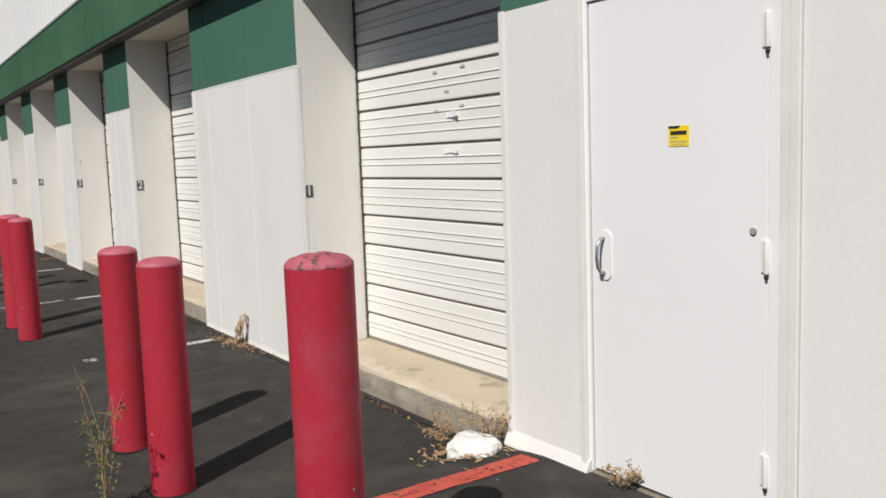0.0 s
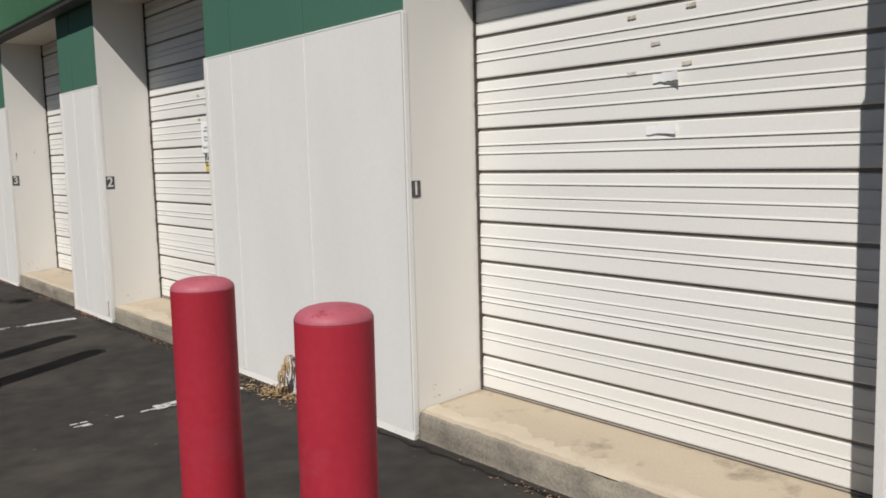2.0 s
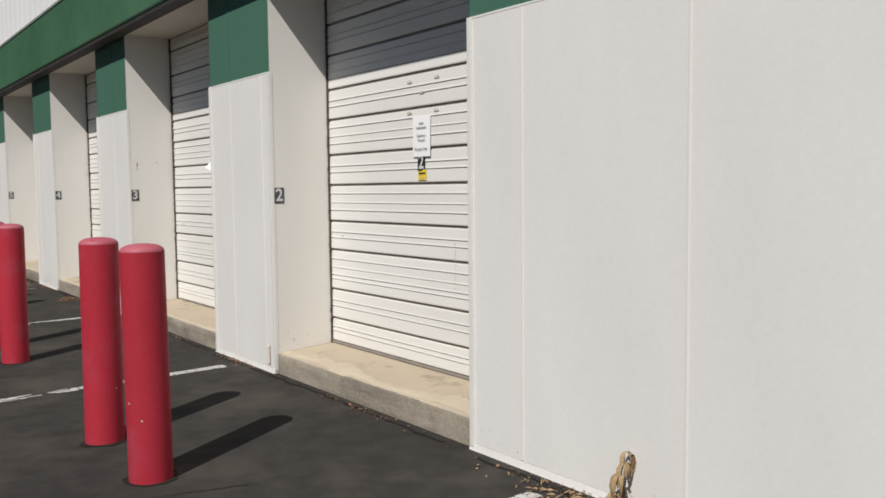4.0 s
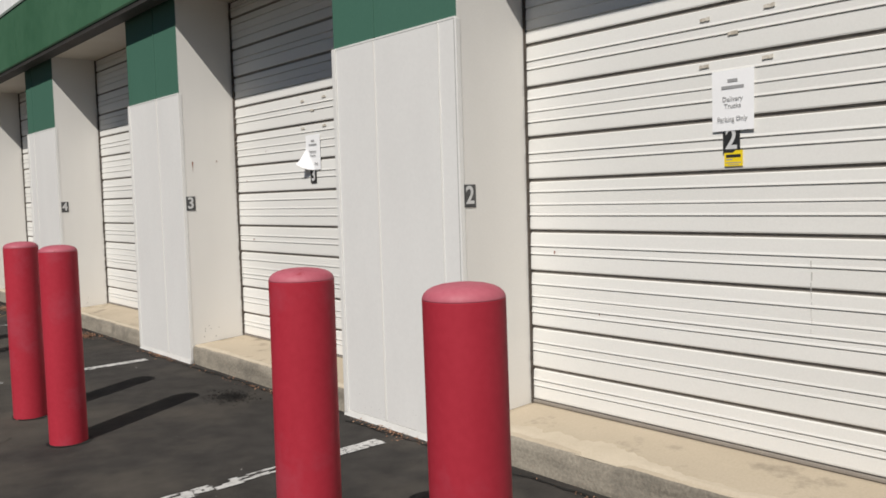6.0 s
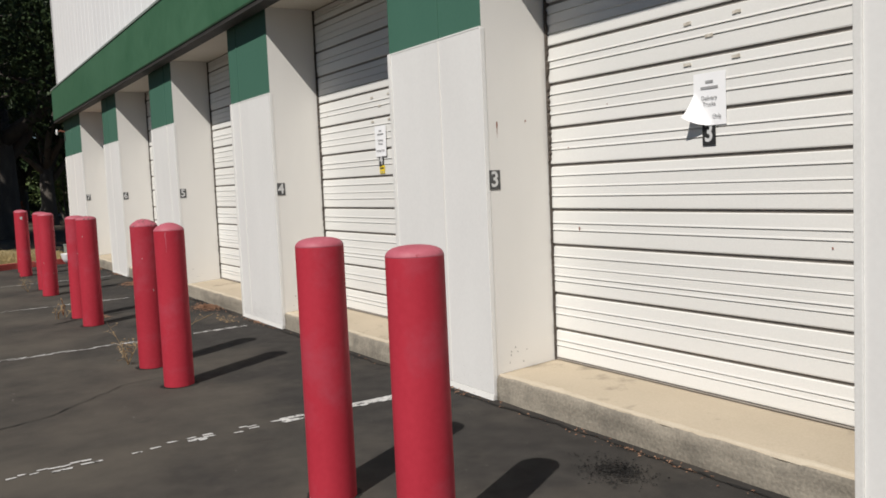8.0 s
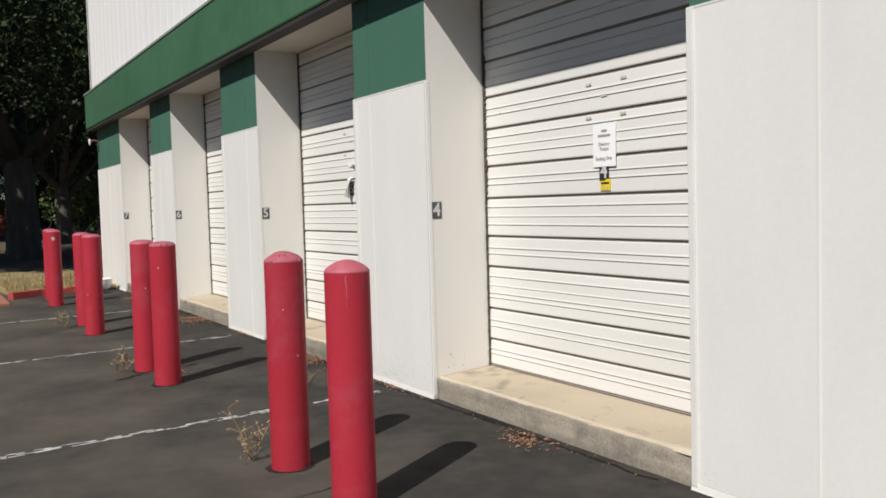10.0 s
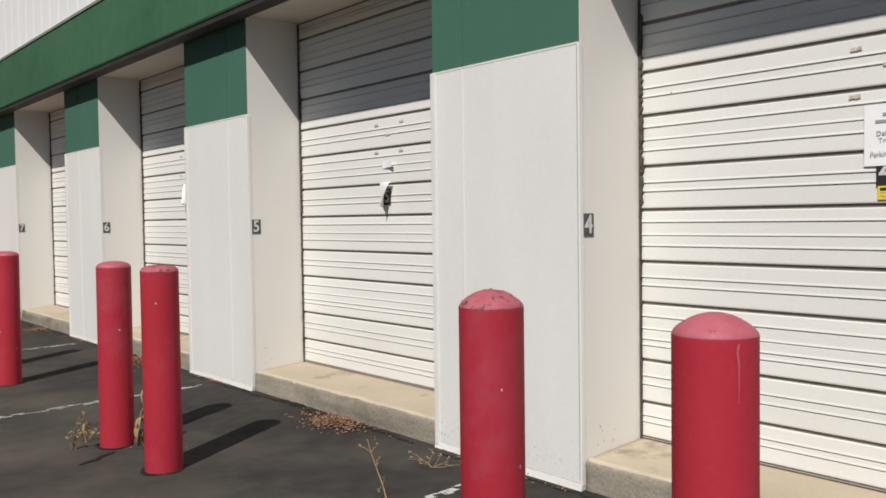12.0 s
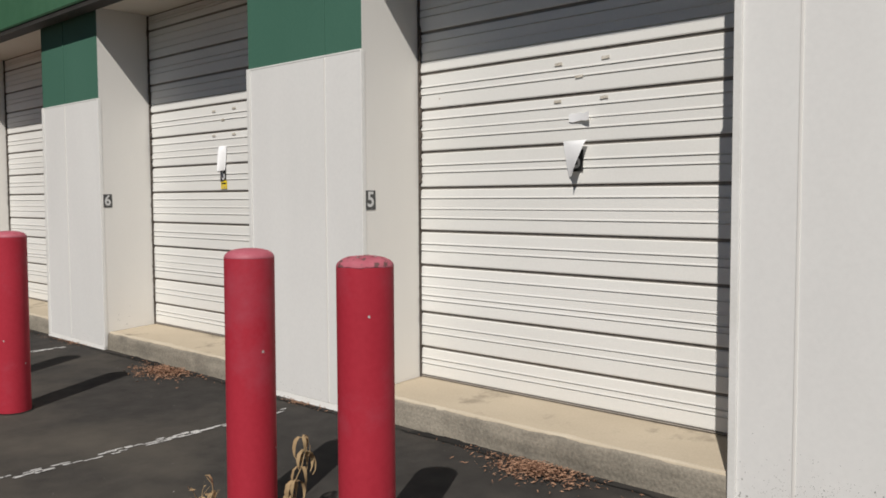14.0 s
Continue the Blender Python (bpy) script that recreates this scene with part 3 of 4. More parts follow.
def notice(y, z, style, label):
    s = root("paper_notice", label, "paper notice", "paper notices")
    if style == "flat":
        part("sheet", curled_sheet(y, z, 0.203, 0.262, lambda u, v: (0, 0, 0.006 * (1 - v) * u)), "paper", s)
    elif style == "corner":
        def curl(u, v):
            d = max(0.0, 0.55 - u - v * 0.9)
            return (-0.06 * d, 0.30 * d * d * 2, 0.16 * d)
        part("sheet", curled_sheet(y, z, 0.203, 0.262, curl), "paper", s, smooth=True)
    else:
        wide, tall = (0.20, 0.19) if style == "scrap" else (0.11, 0.21)

        def curl(u, v):
            narrow = (0.45 if style == "scrap" else 0.75) * (1 - v) ** 1.3
            if style == "furled":
                return ((0.62 - u) * narrow, 0.10 * (1 - v) * (u - 0.5), (0.012 + 0.055 * (1 - v) ** 0.5) * math.sin(math.pi * min(1.0, 0.15 + u * 0.95)))
            lift = (0.02 + 0.075 * (1 - v) ** 0.5) * u ** 1.2
            return ((0.45 - u) * narrow - 0.15 * u * u, 0.10 * (1 - v) * (u - 0.5), lift)
        part("sheet", curled_sheet(y, z, wide, tall, curl), "paper", s, smooth=True)
    if style in ("flat", "corner"):
        x = PANEL_X - 0.0065
        part("print_bar", box(x - 0.0006, x, y - 0.024, y + 0.024, z + 0.079, z + 0.092), "ink", s)
        part("print_bar", box(x - 0.0006, x, y - 0.054, y + 0.054, z + 0.050, z + 0.063), "ink", s)
        words("lettering", "Delivery", 0.029, "ink", s, facing_street(x - 0.002, y, z + 0.006))
        words("lettering", "Trucks", 0.029, "ink", s, facing_street(x - 0.002, y, z - 0.024))
        if style == "flat":
            words("lettering", "Parking Only", 0.028, "ink", s, facing_street(x - 0.005, y, z - 0.080))
        else:
            words("lettering", "Only", 0.028, "ink", s, facing_street(x - 0.004, y - 0.048, z - 0.086))
    return s


def door_number(k, y, z):
    s = root("door_number", f"black adhesive number {k} on the white dock door", "number sign", "door numbers")
    part("sheet", box(PANEL_X - 0.003, PANEL_X - 0.001, y - 0.041, y + 0.041, z - 0.06, z + 0.06), "black", s)
    words("digit", str(k), 0.13, "digit", s, facing_street(PANEL_X - 0.0038, y, z), 0.9)
    return s


def tape(y, z, w=0.050, h=0.017, lift=0.0, torn=False):
    rng = random.Random(int(y * 1000 + z * 77))
    bm = bmesh.new()
    n = 7
    rows = []
    for i in range(n + 1):
        yy = y + w / 2 - w * i / n
        c = lift * (i / n) ** 2
        rows.append([bm.verts.new((PANEL_X - 0.002 - c, yy, z + 0.002 * (i / n) + sgn * h / 2 * rng.uniform(0.7, 1.05))) for sgn in (-1, 1)])
    for a, b in zip(rows, rows[1:]):
        bm.faces.new((a[0], b[0], b[1], a[1]))
    tagged(link("tape_scrap", bm, "paper" if torn else "tape"), "torn white paper scrap on the dock door" if torn else "brown remnant of old tape on the dock door", "tape", "tape scraps")


# ---- dock doors ----
LINES = [0.186, 0.384, 0.612, 0.920, 1.142, 1.419, 1.650, 1.920, 2.150, 2.41, 2.645, 2.91, 3.052]


def dock_door(k, ya, yb):
    d = root("dock_door", "closed white ribbed sectional dock door above a concrete sill", "dock door", "dock doors", at=(0, 0, 0))
    y0, y1 = ya + 0.012, yb - 0.010
    part("backing", box(DOOR_X - 0.001, DOOR_X + 0.06, ya, yb, SILL, TOP), "recess", d)
    for j, (a, b) in enumerate(zip(LINES, LINES[1:])):
        lo, hi = ((0.209 if k == 2 else 0.199) if j == 0 else a + 0.008), b - 0.008
        ribs = (0.40, 0.615) if j % 2 else (0.28, 0.5, 0.765)
        if j == 2:
            ribs = (0.237, 0.35, 0.54, 0.77)
        if j == 0:
            ribs = (0.42, 0.62)
        X = DOOR_X
        pts = [(X + 0.016, lo), (X - 0.012, lo), (X - 0.014, lo + 0.006)]
        for i, r in enumerate(ribs):
            z = lo + (hi - lo) * r
            deep = 0.004 if r in (0.5, 0.54) else 0.010
            pts += [(X - 0.012, z - 0.0055), (X - 0.012 + deep, z - 0.002), (X - 0.012 + deep, z + 0.0015), (X - 0.0155, z + 0.003), (X - 0.0125, z + 0.014)]
        pts += [(X - 0.010, hi - 0.008), (X + 0.004, hi), (X + 0.016, hi)]
        part("panel", extrude_profile(pts, y0, y1), "door", d)
    part("bottom_seal", box(DOOR_X - 0.008, DOOR_X + 0.03, y0, y1, SILL - 0.008, 0.212), "brush", d, "worn dark bottom seal")
    part("seal_retainer", box(DOOR_X - 0.022, DOOR_X - 0.008, y0 + 0.01, y1, 0.187, 0.203 if k == 2 else 0.194, 0.003), "retainer", d, "dull taupe seal retainer")
    # ragged brush strip in the far jamb and a plain one in the near jamb
    rng = random.Random(k)
    bm = bmesh.new()
    z, rows = SILL, []
    while z < TOP:
        wide = 0.012 + rng.uniform(0, 0.016) if 1.45 < z < 2.45 and k > 2 else 0.007 + rng.uniform(0, 0.002)
        rows.append([bm.verts.new((DOOR_X - 0.028, yb - 0.002, z)), bm.verts.new((DOOR_X - 0.030 + rng.uniform(-0.006, 0.006), yb - wide, z)), bm.verts.new((DOOR_X + 0.01, yb - wide, z))])
        z += 0.018
    for a, b in zip(rows, rows[1:]):
        bm.faces.new((a[0], a[1], b[1], b[0]))
        bm.faces.new((a[1], a[2], b[2], b[1]))
    part("weatherstrip", bm, "brush", d, "ragged dark brush weatherstrip")
    part("weatherstrip", box(DOOR_X - 0.02, DOOR_X + 0.02, ya + 0.001, ya + 0.012, SILL, TOP), "brush", d)
    return d


def door_sill(k, ya, yb):
    """Concrete step that fills the foot of the recess, chipped along its front arris."""
    bm = bmesh.new()
    n = 60
    prof = [(0.58, -0.2), (0.58, 0.186), (0.50, 0.183), (0.30, 0.172), (0.12, 0.160), (0.045, 0.155), (0.026, 0.148), (0.018, 0.132), (0.014, 0.09), (0.012, 0.04), (0.010, -0.02), (0.010, -0.2)]
    rows = []
    for i in range(n + 1):
        y = ya + 0.002 + (yb - ya - 0.004) * i / n
        row = []
        for x, z in prof:
            k2 = noise.noise(Vector((x * 9, y * 5.0, z * 9))) * 0.5 + noise.noise(Vector((x * 20, y * 17.0, z * 20))) * 0.35
            front = 1.0 if x < 0.05 and z > 0 else 0.2
            chip = max(0.0, noise.noise(Vector((y * 3.1, 7.7 * k, 0))) - 0.25) * (0.05 if 0.1 < z < 0.156 else 0.0)
            row.append(bm.verts.new((x + (0.022 * k2 * front if x < 0.4 else 0) + chip, y, z + (0.006 * k2 * front if z > 0 else 0) - chip * 0.4)))
        rows.append(row)
    m = len(prof)
    for a, b in zip(rows, rows[1:]):
        for i in range(m):
            f = bm.faces.new((a[i], a[(i + 1) % m], b[(i + 1) % m], b[i]))
            f.material_index = 1 if 6 <= i <= 11 else 0
            f.smooth = True
    bm.faces.new(rows[0])
    bm.faces.new(rows[-1][::-1])
    sill = tagged(link(f"door_sill_{k}", bm, ["sill", "sill_front"]), "tan stained concrete sill with a chipped grey face", "sill", "door sills", "structure")
    wash = bmesh.new()
    rows = []
    for i in range(121):
        y = ya + 0.01 + (yb - ya - 0.02) * i / 120
        w = (0.06 + 0.15 * max(0.0, 0.3 + noise.noise(Vector((y * 1.6, k * 3.3, 0)))) if k in (1, 2) else 0.02 + 0.06 * max(0.0, noise.noise(Vector((y * 1.3, k * 3.3, 0)))))
        w = max(0.004, w * (1 + 0.5 * noise.noise(Vector((y * 6, k, 2))) + 0.45 * noise.noise(Vector((y * 19, k, 5)))))
        rows.append([wash.verts.new((0.030 + w * f, y, 0.140 if f == 0 else 0.1565 + (0.030 + w * f) * 0.058 + 0.002 * (1 - f))) for f in (0, 0.3, 0.7, 1.0)])
    for a, b in zip(rows, rows[1:]):
        for c in range(3):
            f = wash.faces.new((a[c], a[c + 1], b[c + 1], b[c]))
            f.smooth = True
    part("mortar_wash", wash, "mortar", sill, "ragged pale mortar wash along the front edge")


entrance()
for k, (ya, yb) in enumerate(OPENINGS, 1):
    dock_door(k, ya, yb)
    door_sill(k, ya, yb)

MARKS = {2: 6.135, 3: 9.61, 4: 13.125, 5: 16.65, 6: 20.19, 7: 23.74}
for k, y in MARKS.items():
    for dy, dz in ((0.137, 0.37), (-0.168, 0.375), (0.0, 0.29), (0.142, 0.165), (-0.16, 0.165)):
        tape(y + dy, 1.722 + dz)
    if k not in (5,):
        door_number(k, y + 0.01, 1.556 if k != 3 else 1.53)
    if k in (2, 4, 6):
        sticker("yellow_sticker", PANEL_X - 0.003, y, 1.474, 0.088, 0.068, "small yellow and black sticker under the door number")
notice(MARKS[2], 1.725, "flat", "white paper notice about delivery truck parking taped up")
notice(MARKS[3], 1.70, "corner", "white paper notice with its lower corner curled up")
notice(MARKS[4], 1.715, "flat", "white paper notice about delivery truck parking taped up")
notice(MARKS[5], 1.57, "scrap", "torn white paper notice curled up on the dock door")
notice(MARKS[6], 1.69, "furled", "white paper notice hanging half off and curled")
notice(MARKS[7], 1.69, "furled", "white paper notice hanging half off and curled")
door_number(5, MARKS[5] + 0.012, 1.555)
tape(MARKS[5] - 0.01, 1.79, 0.15, 0.05, 0.03, True)
tape(1.42, 1.83, 0.15, 0.045, 0.03, True)
tape(1.45, 1.60, 0.16, 0.04, 0.01, True)
for dy, dz in ((0.16, 2.11), (-0.15, 2.12), (0.03, 1.98), (0.16, 1.86), (-0.13, 1.88)):
    tape(1.45 + dy, dz)


# ---- bollards ----
def bollard(style):
    peeling, rise = style in (1, 3), (0.040, 0.037, 0.056, 0.056)[style]
    rim = 1.154 - rise
    b = root("bollard", "red painted steel bollard with a rounded top" if not peeling else "red painted steel bollard with peeling paint on top", "bollard", "bollards")
    bm = lathe([(0.1044, -0.06), (0.1044, 0.0), (0.1042, 0.5), (0.1042, rim - 0.002), (0.1042, rim)], 40)
    part("post", bm, "bollard", b, smooth=True)
    prof = [(0.1042, rim + 0.0002), (0.1042, rim + 0.003)] + [(r, rim + 0.003 + (rise - 0.003) * f) for r, f in (((0.1022, 0.16), (0.0985, 0.34), (0.091, 0.53), (0.078, 0.72), (0.058, 0.87), (0.032, 0.965), (0.006, 1.0)) if style < 2 else ((0.1015, 0.12), (0.094, 0.30), (0.082, 0.48), (0.064, 0.69), (0.044, 0.86), (0.022, 0.965), (0.006, 1.0)))]
    bm = lathe(prof, 40)
    if peeling:
        for v in bm.verts:
            v.co += Vector((0, 0, 0.004 * noise.noise(v.co * 45) + 0.004 * noise.noise(v.co * 110)))
    part("cap", bm, "peeling" if peeling else "faded", b, "pinkish faded dome", smooth=True)
    if peeling:
        rng = random.Random(8)
        for q0 in range(34):
            a, r = rng.uniform(0, math.tau), 0.093 * math.sqrt(rng.random())
            c = Vector((r * math.cos(a), r * math.sin(a), 1.1555 - rise * (r / 0.104) ** (1.55 if style == 3 else 2.6)))
            fl = bmesh.new()
            size = rng.uniform(0.004, 0.012)
            fl.faces.new([fl.verts.new(c + Vector((math.cos(q) * size * rng.uniform(0.4, 1.2), math.sin(q) * size * rng.uniform(0.3, 0.9), rng.uniform(0.0, 0.003)))) for q in (0, 1.1, 2.3, 3.3, 4.2, 5.3)])
            part("paint_flake", fl, "chip" if q0 < 3 else "rust" if rng.random() < 0.75 else "faded", b, "curled flake of old paint")
    if style == 2:
        fl = bmesh.new()
        for a, z, w in ((-2.05, 1.09, 0.0032),):
            rows = []
            for q in range(8):
                wob = 0.05 * noise.noise(Vector((q * 0.5, a, 0)))
                ww = w * (1 - q / 9) / 0.109
                rows.append([fl.verts.new((0.1050 * math.cos(a + wob + d), 0.1050 * math.sin(a + wob + d), z - q * 0.020)) for d in (-ww, ww)])
            for r0, r1 in zip(rows, rows[1:]):
                fl.faces.new((r0[0], r0[1], r1[1], r1[0]))
        part("drip_streak", fl, "faded", b, "pale drip streak")
    return b


SPOTS = [(-1.541, -0.761, 1, 1.291), (-1.529, 1.035, 0, 1.136), (-1.527, 1.834, 0, 1.133), (-1.495, 5.670, 0, 1.136), (-1.497, 6.471, 0, 1.134), (-1.460, 9.250, 0, 1.132), (-1.459, 10.074, 0, 1.133),
         (-1.423, 12.773, 2, 1.145), (-1.419, 13.574, 3, 1.157), (-1.407, 16.286, 1, 1.148), (-1.411, 17.019, 0, 1.149), (-1.39, 19.76, 0, 1.158), (-1.335, 20.74, 0, 1.162), (-1.33, 23.51, 0, 1.168), (-1.26, 24.56, 0, 1.168)]
masters = {0: bollard(0), 1: bollard(1), 2: bollard(2), 3: bollard(3)}
used = set()
for i, (bx, by, peel, crest) in enumerate(SPOTS):
    rng = random.Random(i + 3)
    h = ground_height(bx, by)
    m = pose(bx, by, h, rng.uniform(-0.5, 0.5), rng.uniform(-0.5, 0.5), rng.uniform(0, 360) if peel != 2 else 0) @ Matrix.Diagonal((1, 1, (crest - h) / 1.154, 1))
    if peel not in used:
        used.add(peel)
        thing = masters[peel]
        thing.matrix_world = m
    else:
        thing = copy_thing(masters[peel], m)
        thing.matrix_basis = m
    flecks = [(rng.uniform(-2.9, -1.0), rng.uniform(0.3, 0.95), rng.uniform(0.003, 0.0065)) for _ in range(rng.choice((0, 1, 1, 2)))]
    # White sticker on this bollard, built as one large pale chip.
    if 22 < by < 24:
        flecks = [(-1.75, 1.02, 0.026)]
    for a, z, r in flecks:
        bm = bmesh.new()
        ring = []
        for q in range(7):
            da, dz = math.cos(q * 0.9) * r * rng.uniform(0.6, 1.2), math.sin(q * 0.9) * r * rng.uniform(0.8, 1.5)
            ring.append(bm.verts.new((0.1051 * math.cos(a + da / 0.109), 0.1051 * math.sin(a + da / 0.109), z + dz)))
        bm.faces.new(ring)
        chip = part("paint_chip", bm, "chip", thing, "pale patch on the paint, a bare chip or a white sticker")
        chip.matrix_parent_inverse = Matrix.Rotation(-math.atan2(m[1][0], m[0][0]), 4, "Z")
    # crumbled dark asphalt round the foot
    bm = bmesh.new()
    outer = []
    for q in range(44):
        a = q * math.tau / 44
        rr = 0.125 + 0.03 * noise.noise(Vector((math.cos(a) * 1.3, math.sin(a) * 1.3, i * 3.7))) + 0.012 * noise.noise(Vector((math.cos(a) * 5, math.sin(a) * 5, i * 1.7)))
        x, y = bx + math.cos(a) * rr, by + math.sin(a) * rr
        outer.append(bm.verts.new((x, y, ground_height(x, y) + 0.004)))
    bm.faces.new(outer)
    tagged(link("asphalt_collar", bm, "seal"), "dark crumbled asphalt round the foot of a bollard", "asphalt patch", "collars", "structure")


# ---- yard: cracks, litter, weeds ----
def crack(pts, width, name="crack_seal", label="dark sealed crack in the asphalt"):
    bm = bmesh.new()
    rng = random.Random(int(pts[0][0] * 100 + pts[0][1] * 31))
    dense = []
    for (xa, ya), (xb, yb) in zip(pts, pts[1:]):
        n = max(2, int(math.hypot(xb - xa, yb - ya) / 0.07))
        dense += [(xa + (xb - xa) * i / n + rng.gauss(0, 0.008), ya + (yb - ya) * i / n + rng.gauss(0, 0.008)) for i in range(n)]
    rows = []
    for (xa, ya), (xb, yb) in zip(dense, dense[1:]):
        d = Vector((xb - xa, yb - ya)).normalized()
        w = width * rng.uniform(0.15, 0.8) / 2
        rows.append([bm.verts.new((xa - d.y * q * w, ya + d.x * q * w, ground_height(xa, ya) + 0.005)) for q in (-1, 1)])
    for a, b in zip(rows, rows[1:]):
        bm.faces.new((a[0], a[1], b[1], b[0]))
    tagged(link(name, bm, "seal"), label, "crack", "cracks", "structure")


crack([(-3.0, 12.2), (-2.3, 12.5), (-1.75, 13.05), (-1.2, 13.15)], 0.018)
crack([(-3.0, 8.6), (-2.2, 9.0), (-1.6, 9.7)], 0.010)
crack([(-1.75, 16.70), (-1.5, 16.84), (-1.32, 16.80)], 0.05)
crack([(-2.4, 4.9), (-1.6, 5.4), (-0.9, 5.2)], 0.010)
for a, b in PIERS:
    crack([(-0.06, a - 2.2), (-0.05, a - 1.0), (-0.07, a), (-0.09, b)], 0.035, "joint_seal", "dark dirt in the joint between asphalt and wall")
# asphalt heaved against the sill
for sy in (17.1, 13.6, 20.6):
    crack([(-0.09, sy - 0.35), (-0.03, sy - 0.1), (-0.02, sy + 0.25), (-0.07, sy + 0.5)], 0.10, "asphalt_lip", "black asphalt lip heaved against the concrete sill")


def litter(name, cx, cy, rx, ry, count, mat, label, category, size=0.03, seed=1, tall=0.03):
    """A loose pile of small curved flakes and needles, thinning out to its edge."""
    rng = random.Random(seed)
    bm = bmesh.new()
    for _ in range(count):
        q, rr = rng.uniform(0, math.tau), abs(rng.gauss(0, 0.48))
        x, y = cx + rx * rr * math.cos(q), cy + ry * rr * math.sin(q)
        if x > -0.012:
            continue
        z = ground_height(x, y) + 0.006 + tall * max(0, 1 - rr) * rng.random()
        a, ln, w = rng.uniform(0, math.tau), size * rng.uniform(0.4, 1.3), size * rng.uniform(0.1, 0.35)
        d, e = Vector((math.cos(a), math.sin(a), rng.uniform(-0.1, 0.4))), Vector((-math.sin(a), math.cos(a), rng.uniform(-0.3, 0.3)))
        c = Vector((x, y, z + 0.003))
        v = [bm.verts.new(c + p) for p in (-d * ln / 2, e * w / 2 + Vector((0, 0, 0.004)), d * ln / 2, -e * w / 2)]
        bm.faces.new(v)
    return tagged(link(name, bm, mat), label, category, "litter piles", "stuff")


PILE = "loose pile of dry reddish-brown leaf litter on the asphalt"
litter("leaf_litter", -0.13, 16.48, 0.20, 0.36, 1700, "litter", PILE, "leaf litter", seed=2)
litter("leaf_litter", -0.16, 20.06, 0.22, 0.38, 1700, "litter", PILE, "leaf litter", seed=3)
litter("leaf_litter", -0.17, 13.15, 0.12, 0.25, 260, "litter", PILE, "leaf litter", seed=4, tall=0.01)
litter("leaf_litter", -0.18, 23.5, 0.2, 0.35, 700, "litter", PILE, "leaf litter", seed=5)
litter("leaf_litter", -1.25, 16.75, 0.12, 0.20, 160, "litter", PILE, "leaf litter", seed=6)
litter("asphalt_crumbs", -0.32, 9.50, 0.16, 0.22, 1100, "seal", "patch of loose black asphalt crumbs", "asphalt crumbs", 0.018, 7, 0.008)
for i, (a, b) in enumerate(PIERS):
    litter("leaf_litter", -0.07, (a + b) / 2, 0.07, (b - a) * 0.55, 170, "litter", "dry leaf bits along the foot of the wall", "leaf litter", 0.022, 20 + i, 0.006)
    litter("leaf_litter", -0.07, a - 1.2, 0.07, 1.1, 110, "litter", "dry leaf bits along the foot of the sill", "leaf litter", 0.02, 40 + i, 0.006)
litter("leaf_litter", -0.13, 4.0, 0.14, 0.6, 420, "straw", "dry straw and leaf bits along the foot of the wall", "leaf litter", 0.035, 60, 0.012)
litter("leaf_litter", -0.22, 0.42, 0.22, 0.32, 380, "straw", "dry straw round a painted rock", "leaf litter", 0.06, 61, 0.03)


def pebbles():
    rng = random.Random(11)
    bm = bmesh.new()
    for _ in range(800):
        x, y = rng.uniform(-4.0, -0.05), rng.uniform(-1.0, 25)
        r = rng.uniform(0.001, 0.0028) * (2.2 if rng.random() < 0.06 else 1)
        z = ground_height(x, y)
        ring = [bm.verts.new((x + math.cos(q * 1.257) * r * rng.uniform(0.7, 1.2), y + math.sin(q * 1.257) * r * rng.uniform(0.7, 1.2), z + 0.001)) for q in range(5)]
        top = bm.verts.new((x, y, z + r * 0.9))
        for q in range(5):
            bm.faces.new((ring[q], ring[(q + 1) % 5], top))
    tagged(link("pebbles", bm, "grit"), "scattered pale grit on the asphalt", "grit", kind="stuff")


pebbles()


